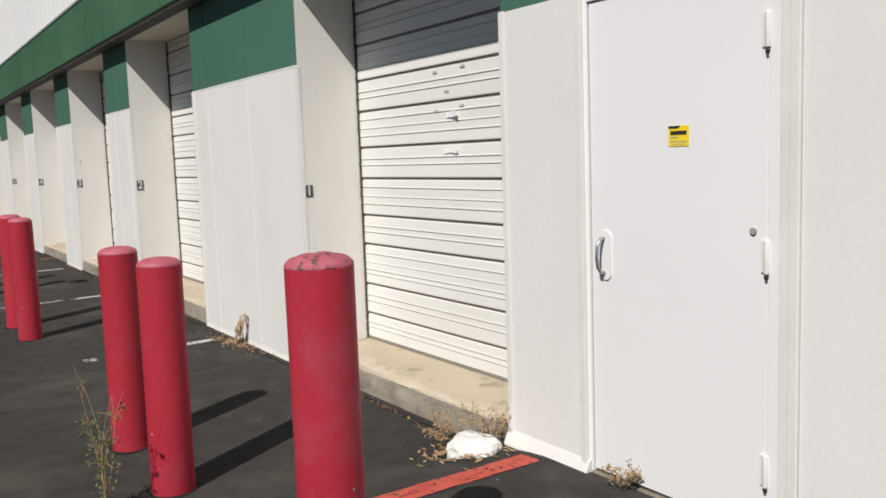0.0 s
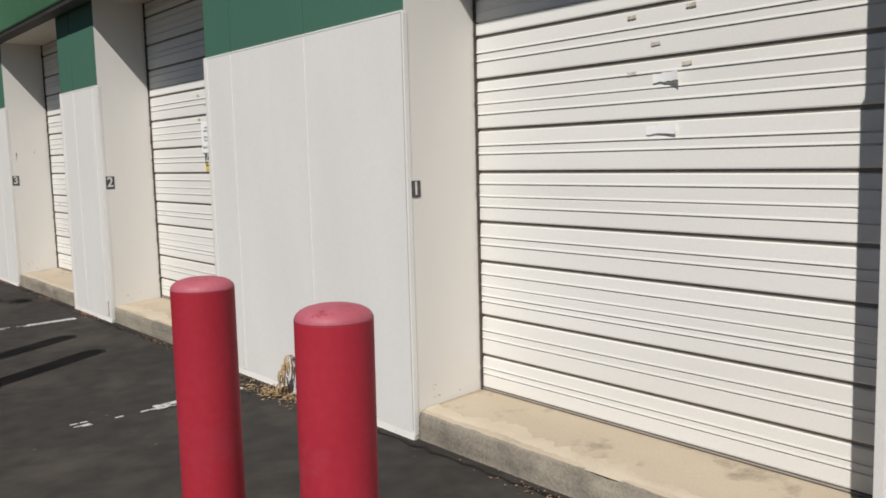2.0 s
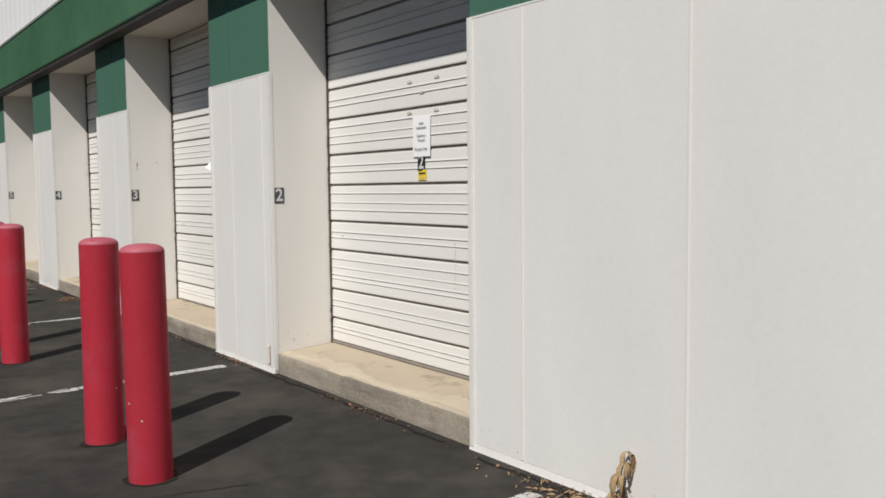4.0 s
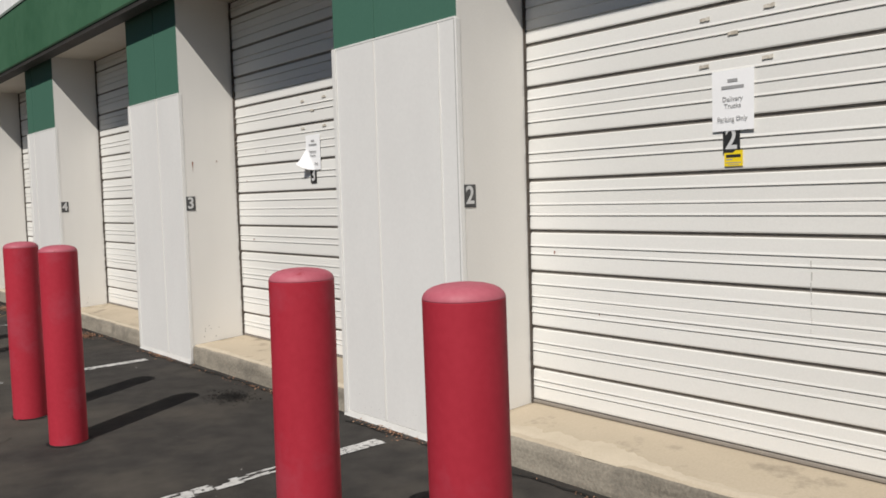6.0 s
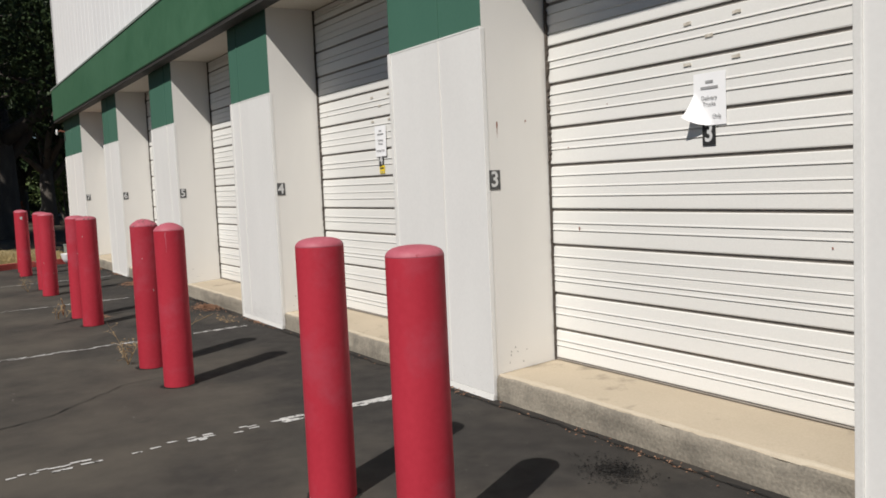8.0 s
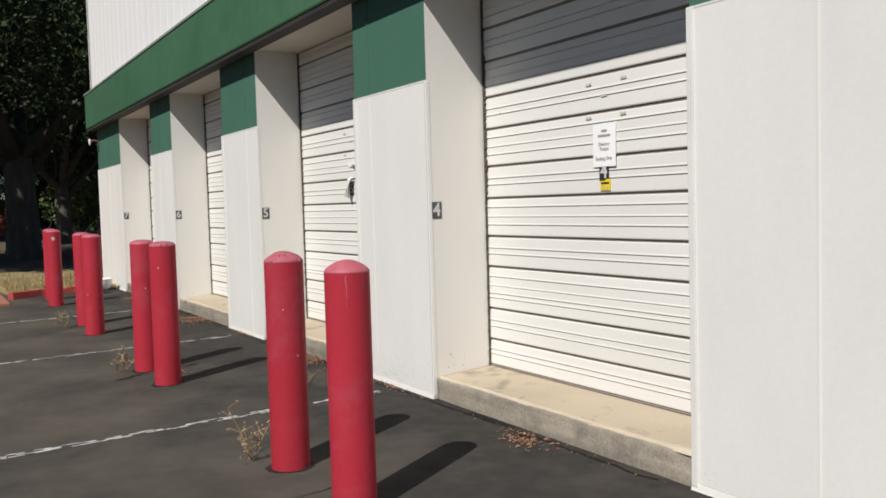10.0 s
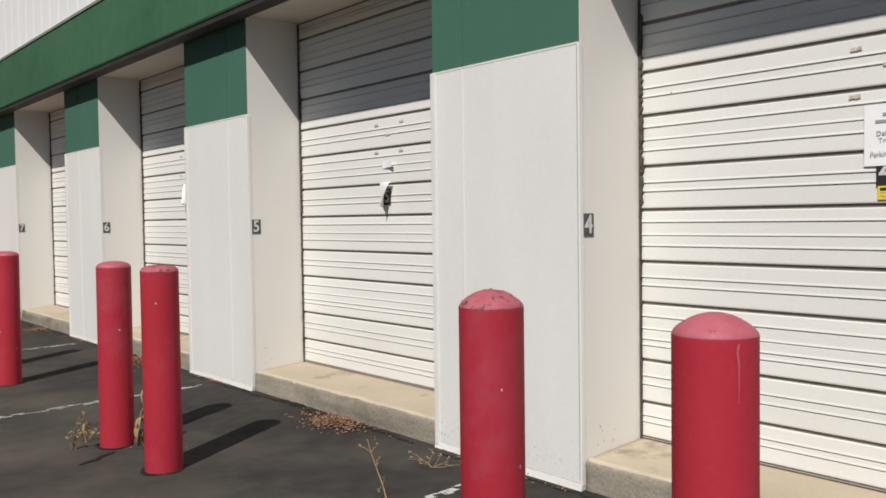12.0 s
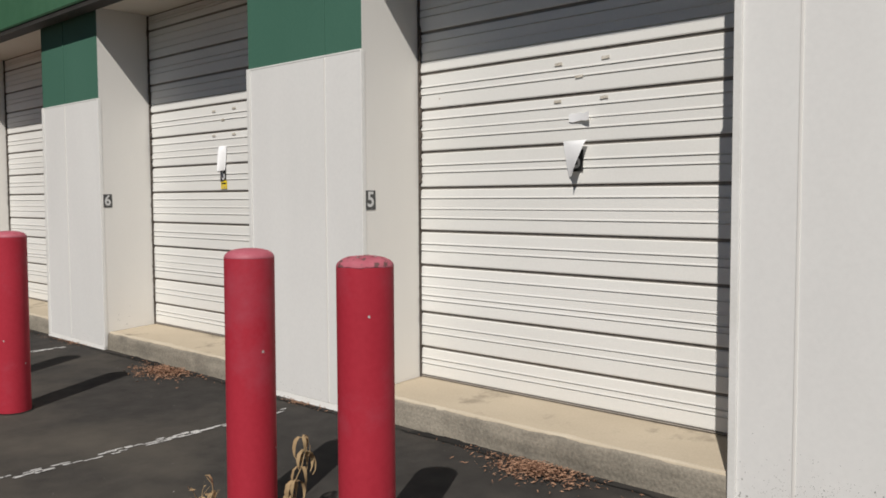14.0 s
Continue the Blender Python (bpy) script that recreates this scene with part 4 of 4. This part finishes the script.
def dry_weed(x, y, height, stems, spread, seed, mat="straw", label="dry brown weed stalk growing from the asphalt", seedheads=True, leafy=0):
    rng = random.Random(seed)
    w = root("dry_weed" if not leafy else "weed", label, "weed", "weeds", at=(x, y, ground_height(x, y)))
    stalks, heads = bmesh.new(), bmesh.new()
    for _ in range(stems):
        a, h = rng.uniform(0, math.tau), height * rng.uniform(0.5, 1.0)
        lean = spread * rng.uniform(0.3, 1.0)
        pts = [Vector((math.cos(a + 0.25 * q) * lean * (q / 5) ** 1.4, math.sin(a + 0.25 * q) * lean * (q / 5) ** 1.4, h * q / 5)) for q in range(6)]
        tube(stalks, pts, [0.0028 - 0.0004 * q for q in range(6)], 5)
        for _ in range(6):
            k = rng.randint(2, 4)
            tip = pts[k] + Vector((rng.uniform(-1, 1), rng.uniform(-1, 1), rng.uniform(0.1, 1))) * spread * 0.35
            tube(stalks, [pts[k], (pts[k] + tip) / 2 + Vector((0, 0, 0.006)), tip], [0.0014, 0.0012, 0.0008], 4)
            for _ in range(5 if seedheads else 2):
                c = tip + Vector((rng.gauss(0, 0.008), rng.gauss(0, 0.008), rng.gauss(0, 0.01)))
                d = Vector((rng.uniform(-1, 1), rng.uniform(-1, 1), rng.uniform(-1, 1))).normalized() * rng.uniform(0.006, 0.018)
                e = d.orthogonal().normalized() * 0.004
                heads.faces.new([heads.verts.new(c + p) for p in (-d, e, d, -e)])
    for _ in range(leafy):
        z = height * rng.uniform(0.0, 0.5)
        c = Vector((rng.gauss(0, 0.02), rng.gauss(0, 0.02), z))
        d = Vector((rng.uniform(-1, 1), rng.uniform(-1, 1), rng.uniform(-0.2, 0.8))).normalized() * rng.uniform(0.015, 0.035)
        e = d.cross(Vector((0, 0, 1))).normalized() * 0.006
        heads.faces.new([heads.verts.new(c + p) for p in (d * 0, d * 0.5 + e, d, d * 0.5 - e)])
    tagged(part("stalk", stalks, mat, w), kind="stuff")
    part("foliage", heads, "greenweed" if leafy else mat, w)


def curled_leaves(x, y, height, count, seed):
    """A dead stalk hung with long curled brown leaves."""
    rng = random.Random(seed)
    w = root("dead_weed", "dead weed with curled brown leaves beside a bollard", "weed", "weeds", at=(x, y, ground_height(x, y)))
    bm, st = bmesh.new(), bmesh.new()
    spine = [Vector((0.03 * math.sin(q * 0.9 + seed), 0.03 * math.cos(q * 0.7), height * q / 6)) for q in range(7)]
    tube(st, spine, [0.004 - 0.0004 * q for q in range(7)], 6)
    for _ in range(count):
        c = spine[rng.randint(1, 6)]
        a, ln = rng.uniform(0, math.tau), rng.uniform(0.04, 0.09)
        rows = []
        for q in range(6):
            f = q / 5
            p = c + Vector((math.cos(a) * ln * 0.5 * math.sin(f * 2.4), math.sin(a) * ln * 0.5 * math.sin(f * 2.4), -ln * f * 0.9 + 0.02 * math.sin(f * 5)))
            e = Vector((-math.sin(a + f), math.cos(a + f), 0)) * 0.010 * math.sin(math.pi * min(0.95, f + 0.1))
            rows.append((bm.verts.new(p - e), bm.verts.new(p + e)))
        for r0, r1 in zip(rows, rows[1:]):
            bm.faces.new((r0[0], r0[1], r1[1], r1[0]))
    part("stalk", st, "straw", w)
    part("foliage", bm, "straw", w, smooth=True)


dry_weed(-1.86, 0.95, 0.74, 7, 0.17, 1, label="tall weed with a dry branching top and green foot", leafy=90)
curled_leaves(-0.07, 3.95, 0.26, 30, 2)
curled_leaves(-1.30, 16.86, 0.36, 34, 3)
curled_leaves(-1.62, 17.06, 0.24, 7, 4)
dry_weed(-1.67, 17.09, 0.24, 1, 0.12, 5, seedheads=False)
dry_weed(-1.56, 13.80, 0.20, 5, 0.16, 6, seedheads=False)
dry_weed(-1.56, 13.84, 0.66, 1, 0.20, 7, seedheads=False)
dry_weed(-1.55, 17.2, 0.14, 2, 0.10, 8, seedheads=False)
dry_weed(-1.60, 20.6, 0.24, 4, 0.18, 9, seedheads=False)
dry_weed(-0.22, 0.62, 0.22, 7, 0.22, 10, label="dry straw weeds beside a painted rock")
dry_weed(-0.10, 0.36, 0.24, 7, 0.22, 12, label="dry straw weeds beside a painted rock")
dry_weed(-0.06, -0.55, 0.14, 6, 0.10, 13, label="dry straw weeds at the foot of the service door")
dry_weed(-0.30, 15.25, 0.03, 2, 0.20, 14, seedheads=False, label="flattened dry twigs on the asphalt")


def fallen_stalk(pts, seed):
    """A thin dry stalk lying on the asphalt with a few side shoots."""
    rng = random.Random(seed)
    w = root("dry_stalk", "thin dry weed stalk lying across the asphalt", "weed", "weeds", at=(pts[0][0], pts[0][1], 0))
    bm, lv = bmesh.new(), bmesh.new()
    line = [Vector((x - pts[0][0], y - pts[0][1], ground_height(x, y) + 0.012 + 0.02 * math.sin(i))) for i, (x, y) in enumerate(pts)]
    tube(bm, line, [0.0045 - 0.003 * i / len(line) for i in range(len(line))], 6)
    for i in range(1, len(line) - 1):
        for _ in range(2):
            tip = line[i] + Vector((rng.uniform(-0.10, 0.10), rng.uniform(-0.12, 0.12), rng.uniform(0.0, 0.04)))
            tube(bm, [line[i], (line[i] + tip) / 2 + Vector((0, 0, 0.008)), tip], [0.002, 0.0016, 0.001], 4)
            for _ in range(2):
                c = tip + Vector((rng.gauss(0, 0.01), rng.gauss(0, 0.01), rng.uniform(0, 0.01)))
                d = Vector((rng.uniform(-1, 1), rng.uniform(-1, 1), 0.2)).normalized() * 0.010
                e = d.orthogonal().normalized() * 0.003
                lv.faces.new([lv.verts.new(c + p) for p in (-d, e, d, -e)])
    tagged(part("stalk", bm, "straw", w), kind="stuff")
    part("foliage", lv, "straw", w)


fallen_stalk([(-0.86, 14.90), (-0.74, 15.10), (-0.58, 15.38), (-0.40, 15.68), (-0.19, 16.02)], 31)
dry_weed(-1.75, 25.6, 0.22, 6, 0.2, 15)


def rock():
    bm = bmesh.new()
    bmesh.ops.create_icosphere(bm, subdivisions=3, radius=1.0)
    for v in bm.verts:
        p = v.co
        q = max(abs(p.x), abs(p.y), abs(p.z))
        v.co = (p * 0.55 + p / q * 0.42) * (1 + 0.10 * noise.noise(p * 2.1) + 0.03 * noise.noise(p * 7))
        v.co = Vector((v.co.x * 0.12, v.co.y * 0.14, v.co.z * 0.078 if v.co.z > -0.6 else -0.05))
    ob = tagged(link("painted_rock", bm, "rock"), "broken lump of concrete painted white beside the sill", "rock")
    ob.matrix_world = pose(-0.19, 0.36, 0.060, 5, -6, 25)


rock()


# ---- wall details ----
def rust_mark(y, x, z, length, name="rust_streak"):
    bm = bmesh.new()
    rng = random.Random(int(y * 10 + z * 100))
    bm.faces.new([bm.verts.new((x + dx, y - 0.0015, z - dz)) for dx, dz in ((-0.004, 0.0), (0.005, -0.004), (0.007, 0.015), (0.003, length * 0.4), (0.0005, length), (-0.001, length * 0.5), (-0.004, 0.02))])
    tagged(link(name, bm, "rust"), "small rusty hole with a streak on the reveal", "rust mark", "rust marks")


rust_mark(10.885, 0.085, 1.69, 0.10)
rust_mark(10.885, 0.30, 1.70, 0.012)
rng = random.Random(77)
for (a, b), yb in zip(PIERS, range(7)):
    bm = bmesh.new()
    for _ in range(7):
        x, z, r = 0.10 + abs(rng.gauss(0, 0.10)), 0.20 + abs(rng.gauss(0, 0.06)), rng.uniform(0.002, 0.006)
        bm.faces.new([bm.verts.new((x + math.cos(q * 1.257) * r * rng.uniform(0.5, 1.4), a - 0.0012, z + math.sin(q * 1.257) * r * rng.uniform(0.5, 2.0))) for q in range(5)])
    tagged(part("scuffing", bm, "mildew", bpy.data.objects[f"wall_pier_{yb + 1}"], "dark scuffs and flaked paint"), kind="stuff")


def wall_lamp():
    w = root("wall_lamp", "small round wall lamp on a rusty bracket", "wall lamp")
    bm = bmesh.new()
    tube(bm, [(0.0, 26.95, 2.80), (-0.10, 26.95, 2.82), (-0.16, 26.95, 2.80)], [0.018, 0.018, 0.018], 10)
    part("bracket", bm, "rust", w)
    part("lens", lathe([(0.012, -0.06), (0.022, -0.045), (0.024, 0.045), (0.014, 0.06)], 18, at=(-0.17, 26.95, 2.79)), "lampglass", w, smooth=True)
    part("cable", tube(bmesh.new(), [(-0.012, 26.93, 2.78), (-0.014, 26.93, 2.70), (-0.012, 26.93, 2.60)], [0.012] * 3, 8), "gutter", w)


wall_lamp()


def peeled_patch():
    """Loose painted plate low on the second pier; a dark strip imitates the shadow at its lifted edge."""
    p = bpy.data.objects["wall_pier_2"]
    part("lifted_plate", box(-0.020, -0.009, 7.475, 7.515, 0.06, 0.20, 0.004), "trim", p, "lifted painted plate")
    part("plate_shadow_gap", box(-0.012, -0.009, 7.466, 7.475, 0.05, 0.205), "rust", p)
    part("seam_strip", box(-0.016, -0.008, 7.525, 7.533, 0.08, GREEN - 0.01, 0.002), "trim", p)


peeled_patch()


def rust_spot(y, z, r, drip):
    rng = random.Random(int(y * 91 + z * 17))
    bm = bmesh.new()
    x = PANEL_X - 0.0006
    bm.faces.new([bm.verts.new((x, y + math.cos(q * 0.785) * r * rng.uniform(0.7, 1.2), z + math.sin(q * 0.785) * r * (1.2 + (drip if q in (5, 6, 7) else 0)))) for q in range(8)])
    tagged(link("rust_spot", bm, "rust"), "small rust spot on the white dock door", "rust mark", "rust marks")


for y, z, r, drip in ((10.62, 1.03, 0.007, 1), (10.70, 1.52, 0.005, 0), (7.20, 1.03, 0.006, 0.6), (8.95, 0.98, 0.005, 0), (6.9, 0.72, 0.004, 0), (10.35, 1.75, 0.004, 0.5), (17.7, 1.98, 0.004, 0), (14.2, 2.02, 0.004, 0)):
    rust_spot(y, z, r, drip)


def scrape(y, z0, z1):
    """Faint vertical scrape down the ribs of a dock door."""
    rng = random.Random(5)
    bm = bmesh.new()
    z = z1
    while z > z0:
        h, w = rng.uniform(0.01, 0.04), rng.uniform(0.001, 0.0035)
        yy = y + rng.uniform(-0.002, 0.002)
        bm.faces.new([bm.verts.new((PANEL_X - 0.0004, yy + dy * w, zz)) for dy, zz in ((-1, z), (1, z), (0.6, z - h), (-0.6, z - h))])
        z -= h + rng.uniform(0.002, 0.02)
    tagged(link("scrape_mark", bm, "grime_light"), "faint grey vertical scrape on the dock door", "scrape mark")


scrape(5.79, 0.74, 1.04)


def corner_clutter():
    b = root("white_basin", "white rounded plastic basin lying beside the wall", "basin")
    bm = lathe([(0.02, 0.0), (0.07, 0.008), (0.12, 0.045), (0.155, 0.115), (0.172, 0.205), (0.176, 0.215), (0.160, 0.215), (0.14, 0.12), (0.10, 0.055), (0.02, 0.022)], 24)
    part("shell", bm, "siding", b, smooth=True)
    b.matrix_world = pose(-0.30, 25.55, 0.0, 0, 0, 0)
    u = root("utility_box", "small grey metal utility box beside the corner pier", "utility box")
    part("body", box(-0.16, -0.02, 27.15, 27.40, 0.05, 0.30, 0.012), "coping", u)
    part("lid", box(-0.17, -0.01, 27.14, 27.41, 0.301, 0.32, 0.006), "coping", u)
    part("latch", box(-0.168, -0.160, 27.26, 27.30, 0.18, 0.23, 0.002), "steel", u)


corner_clutter()


# ---- trees and distance ----
def leaf_cloud(centres, radii, count, size, seed):
    r = np.random.default_rng(seed)
    pick = r.integers(0, len(centres), count)
    d = r.normal(size=(count, 3))
    d /= np.linalg.norm(d, axis=1)[:, None]
    c = np.array(centres)[pick] + d * (np.array(radii)[pick] * r.uniform(0.25, 1.0, count) ** 0.6)[:, None] * np.array((1, 1, 0.72))
    u = r.normal(size=(count, 3))
    u /= np.linalg.norm(u, axis=1)[:, None]
    w = np.cross(u, r.normal(size=(count, 3)))
    w /= np.linalg.norm(w, axis=1)[:, None]
    s = (size * r.uniform(0.5, 1.2, count))[:, None]
    verts = np.stack([c - u * s, c + w * s * 0.45, c + u * s, c - w * s * 0.45], axis=1).reshape(-1, 3)
    faces = np.arange(count * 4).reshape(-1, 4)
    me = bpy.data.meshes.new("crown")
    me.from_pydata(verts.tolist(), [], faces.tolist())
    return me


def tree(seed, height, spread, fork, girth, leaves, size, label):
    rng = random.Random(seed)
    t = root("tree", label, "tree", "trees")
    bm = bmesh.new()
    tube(bm, [(0, 0, -0.2), (0.02, 0, 0.3), (0.04, 0.03, 1.2), (0.02, 0.05, fork), (0.1, 0.1, fork + 1.2)], [girth * 1.5, girth * 1.15, girth, girth * 0.95, girth * 0.6], 14)
    centres, radii = [], []
    for k in range(7):
        a = k * math.tau / 7 + rng.uniform(-0.3, 0.3)
        rise = rng.uniform(0.45, 1.0)
        pts, p = [], Vector((0.02, 0.05, fork - 0.3 + 0.15 * k))
        for q in range(7):
            pts.append(p.copy())
            f = q / 6
            p += Vector((math.cos(a) * spread / 7, math.sin(a) * spread / 7, (height - fork) / 8 * rise * (1.1 - 0.5 * f))) + Vector((rng.gauss(0, 0.12), rng.gauss(0, 0.12), rng.gauss(0, 0.1)))
        tube(bm, pts, [girth * 0.5 * (1 - q / 8) for q in range(7)], 9)
        for q in (2, 3, 4, 5, 6):
            for _ in range(3):
                tip = pts[q] + Vector((rng.uniform(-1, 1), rng.uniform(-1, 1), rng.uniform(-0.35, 1))) * spread * 0.28
                tube(bm, [pts[q], (pts[q] + tip) / 2 + Vector((0, 0, 0.15)), tip], [girth * 0.16, girth * 0.10, girth * 0.03], 6)
                centres.append(tuple(tip))
                radii.append(rng.uniform(0.7, 1.35) * spread / 6)
    for _ in range(26):
        a, rr = rng.uniform(0, math.tau), spread * rng.uniform(0, 0.75)
        centres.append((math.cos(a) * rr, math.sin(a) * rr, fork + (height - fork) * rng.uniform(0.35, 1.0)))
        radii.append(rng.uniform(0.8, 1.5) * spread / 6)
    part("trunk", bm, "bark", t, "dark furrowed trunk with spreading limbs", smooth=True)
    me = leaf_cloud(centres, radii, leaves, size, seed)
    me.materials.append(M["leaf"])
    crown = new("crown", me)
    crown.parent = t
    tagged(crown, "dense dark green leaves")
    return t


big = tree(5, 15, 8.5, 2.7, 0.46, 48000, 0.12, "large dark shade tree with a thick forked trunk")
big.matrix_world = pose(-0.35, 38.6, 0.06, 0, 0, 40)
far = tree(9, 17, 7.5, 2.2, 0.34, 22000, 0.24, "dark leafy tree behind others, or unseen and added for shade")
far.matrix_world = pose(2.6, 52, 0.06, 0, 0, 10)
# The first two stand out of view, added to shade the large tree.
for x, y, turn in ((-9.5, 33, 120), (-15, 37, 60), (-6, 76, 80), (6.5, 60, 140), (-1.5, 62, 250), (12, 58, 20), (3.2, 70, 300), (-7, 66, 170)):
    copy_thing(far, pose(x, y, 0.06, 0, 0, turn))


def shrub(x, y, r, h, mat, label, seed):
    rng = random.Random(seed)
    s = root("shrub", label, "shrub", "shrubs")
    bm, centres, radii = bmesh.new(), [], []
    for _ in range(12):
        a, rr = rng.uniform(0, math.tau), r * rng.uniform(0.1, 0.8)
        tip = (math.cos(a) * rr, math.sin(a) * rr, h * rng.uniform(0.35, 0.9))
        tube(bm, [(0, 0, -0.05), (tip[0] * 0.4, tip[1] * 0.4, tip[2] * 0.6), tip], [0.05, 0.035, 0.012], 6)
        centres.append(tip)
        radii.append(rng.uniform(0.35, 0.6) * r)
    tagged(part("woody_base", bm, "bark", s), kind="stuff")
    me = leaf_cloud(centres, radii, 3500, 0.11, seed)
    me.materials.append(M[mat])
    foliage = tagged(new("foliage", me), kind="stuff")
    foliage.parent = s
    s.location = (x, y, 0.06)


shrub(3.9, 56, 2.1, 3.0, "shrub", "sunlit green leafy shrub under the trees", 1)
shrub(5.6, 60, 1.8, 3.6, "redshrub", "reddish leafy shrub behind the green one", 2)
shrub(-0.4, 63, 1.5, 2.2, "shrub", "sunlit green leafy shrub near the street", 3)
shrub(0.9, 60, 1.3, 1.5, "redshrub", "low reddish leafy shrub near the street", 4)
shrub(-0.3, 68, 3.0, 7.0, "shrub", "tall sunlit leafy thicket near the street", 8)
shrub(-2.2, 66, 1.6, 2.4, "shrub", "sunlit green leafy shrub near the street", 5)


def far_woods():
    rng = random.Random(21)
    centres = [(rng.uniform(-45, 60), rng.uniform(96, 104), rng.uniform(1, 19)) for _ in range(150)] + [(rng.uniform(-30, 40), rng.uniform(88, 94), rng.uniform(0.5, 5)) for _ in range(110)]
    me = leaf_cloud(centres, [rng.uniform(2.2, 4.0) for _ in centres], 70000, 0.8, 22)
    me.materials.append(M["leaf"])
    tagged(new("far_woods", me), "dark belt of far trees beyond the street", "woods", kind="stuff")


far_woods()


def car(x, y):
    c = root("car", "white car parked along the far street", "car", at=(x, y, 0.08))
    side = [(-2.2, 0.35), (-2.25, 0.75), (-2.1, 0.92), (-1.3, 1.0), (-0.6, 1.45), (0.9, 1.47), (1.6, 1.05), (2.15, 0.95), (2.25, 0.7), (2.2, 0.35)]
    bm = bmesh.new()
    a = [bm.verts.new((px, -0.85 + 0.12 * max(0, pz - 0.9), pz)) for px, pz in side]
    b = [bm.verts.new((px, 0.85 - 0.12 * max(0, pz - 0.9), pz)) for px, pz in side]
    n = len(side)
    for i in range(n):
        bm.faces.new((a[i], a[(i + 1) % n], b[(i + 1) % n], b[i]))
    bm.faces.new(a)
    bm.faces.new(b[::-1])
    bmesh.ops.bevel(bm, geom=bm.edges[:], offset=0.05, segments=2, affect="EDGES")
    part("body", bm, "carpaint", c, smooth=False)
    for x0, x1 in ((-1.1, 0.05), (0.12, 1.25)):
        g = bmesh.new()
        g.faces.new([g.verts.new(p) for p in ((x0, -0.852, 1.02), (x1, -0.852, 1.02), (x1 - 0.15, -0.815, 1.38), (x0 + 0.35, -0.815, 1.38))])
        part("side_window", g, "glass", c)
    for wx in (-1.4, 1.4):
        for wy in (-0.80, 0.80):
            wh = part("wheel", tube(bmesh.new(), [(wx, wy - 0.1, 0.32), (wx, wy + 0.1, 0.32)], [0.32, 0.32], 24), "gutter", c)
            part("rim", tube(bmesh.new(), [(wx, wy - 0.11, 0.32), (wx, wy + 0.11, 0.32)], [0.19, 0.19], 18), "steel", wh)


car(-1.3, 76)
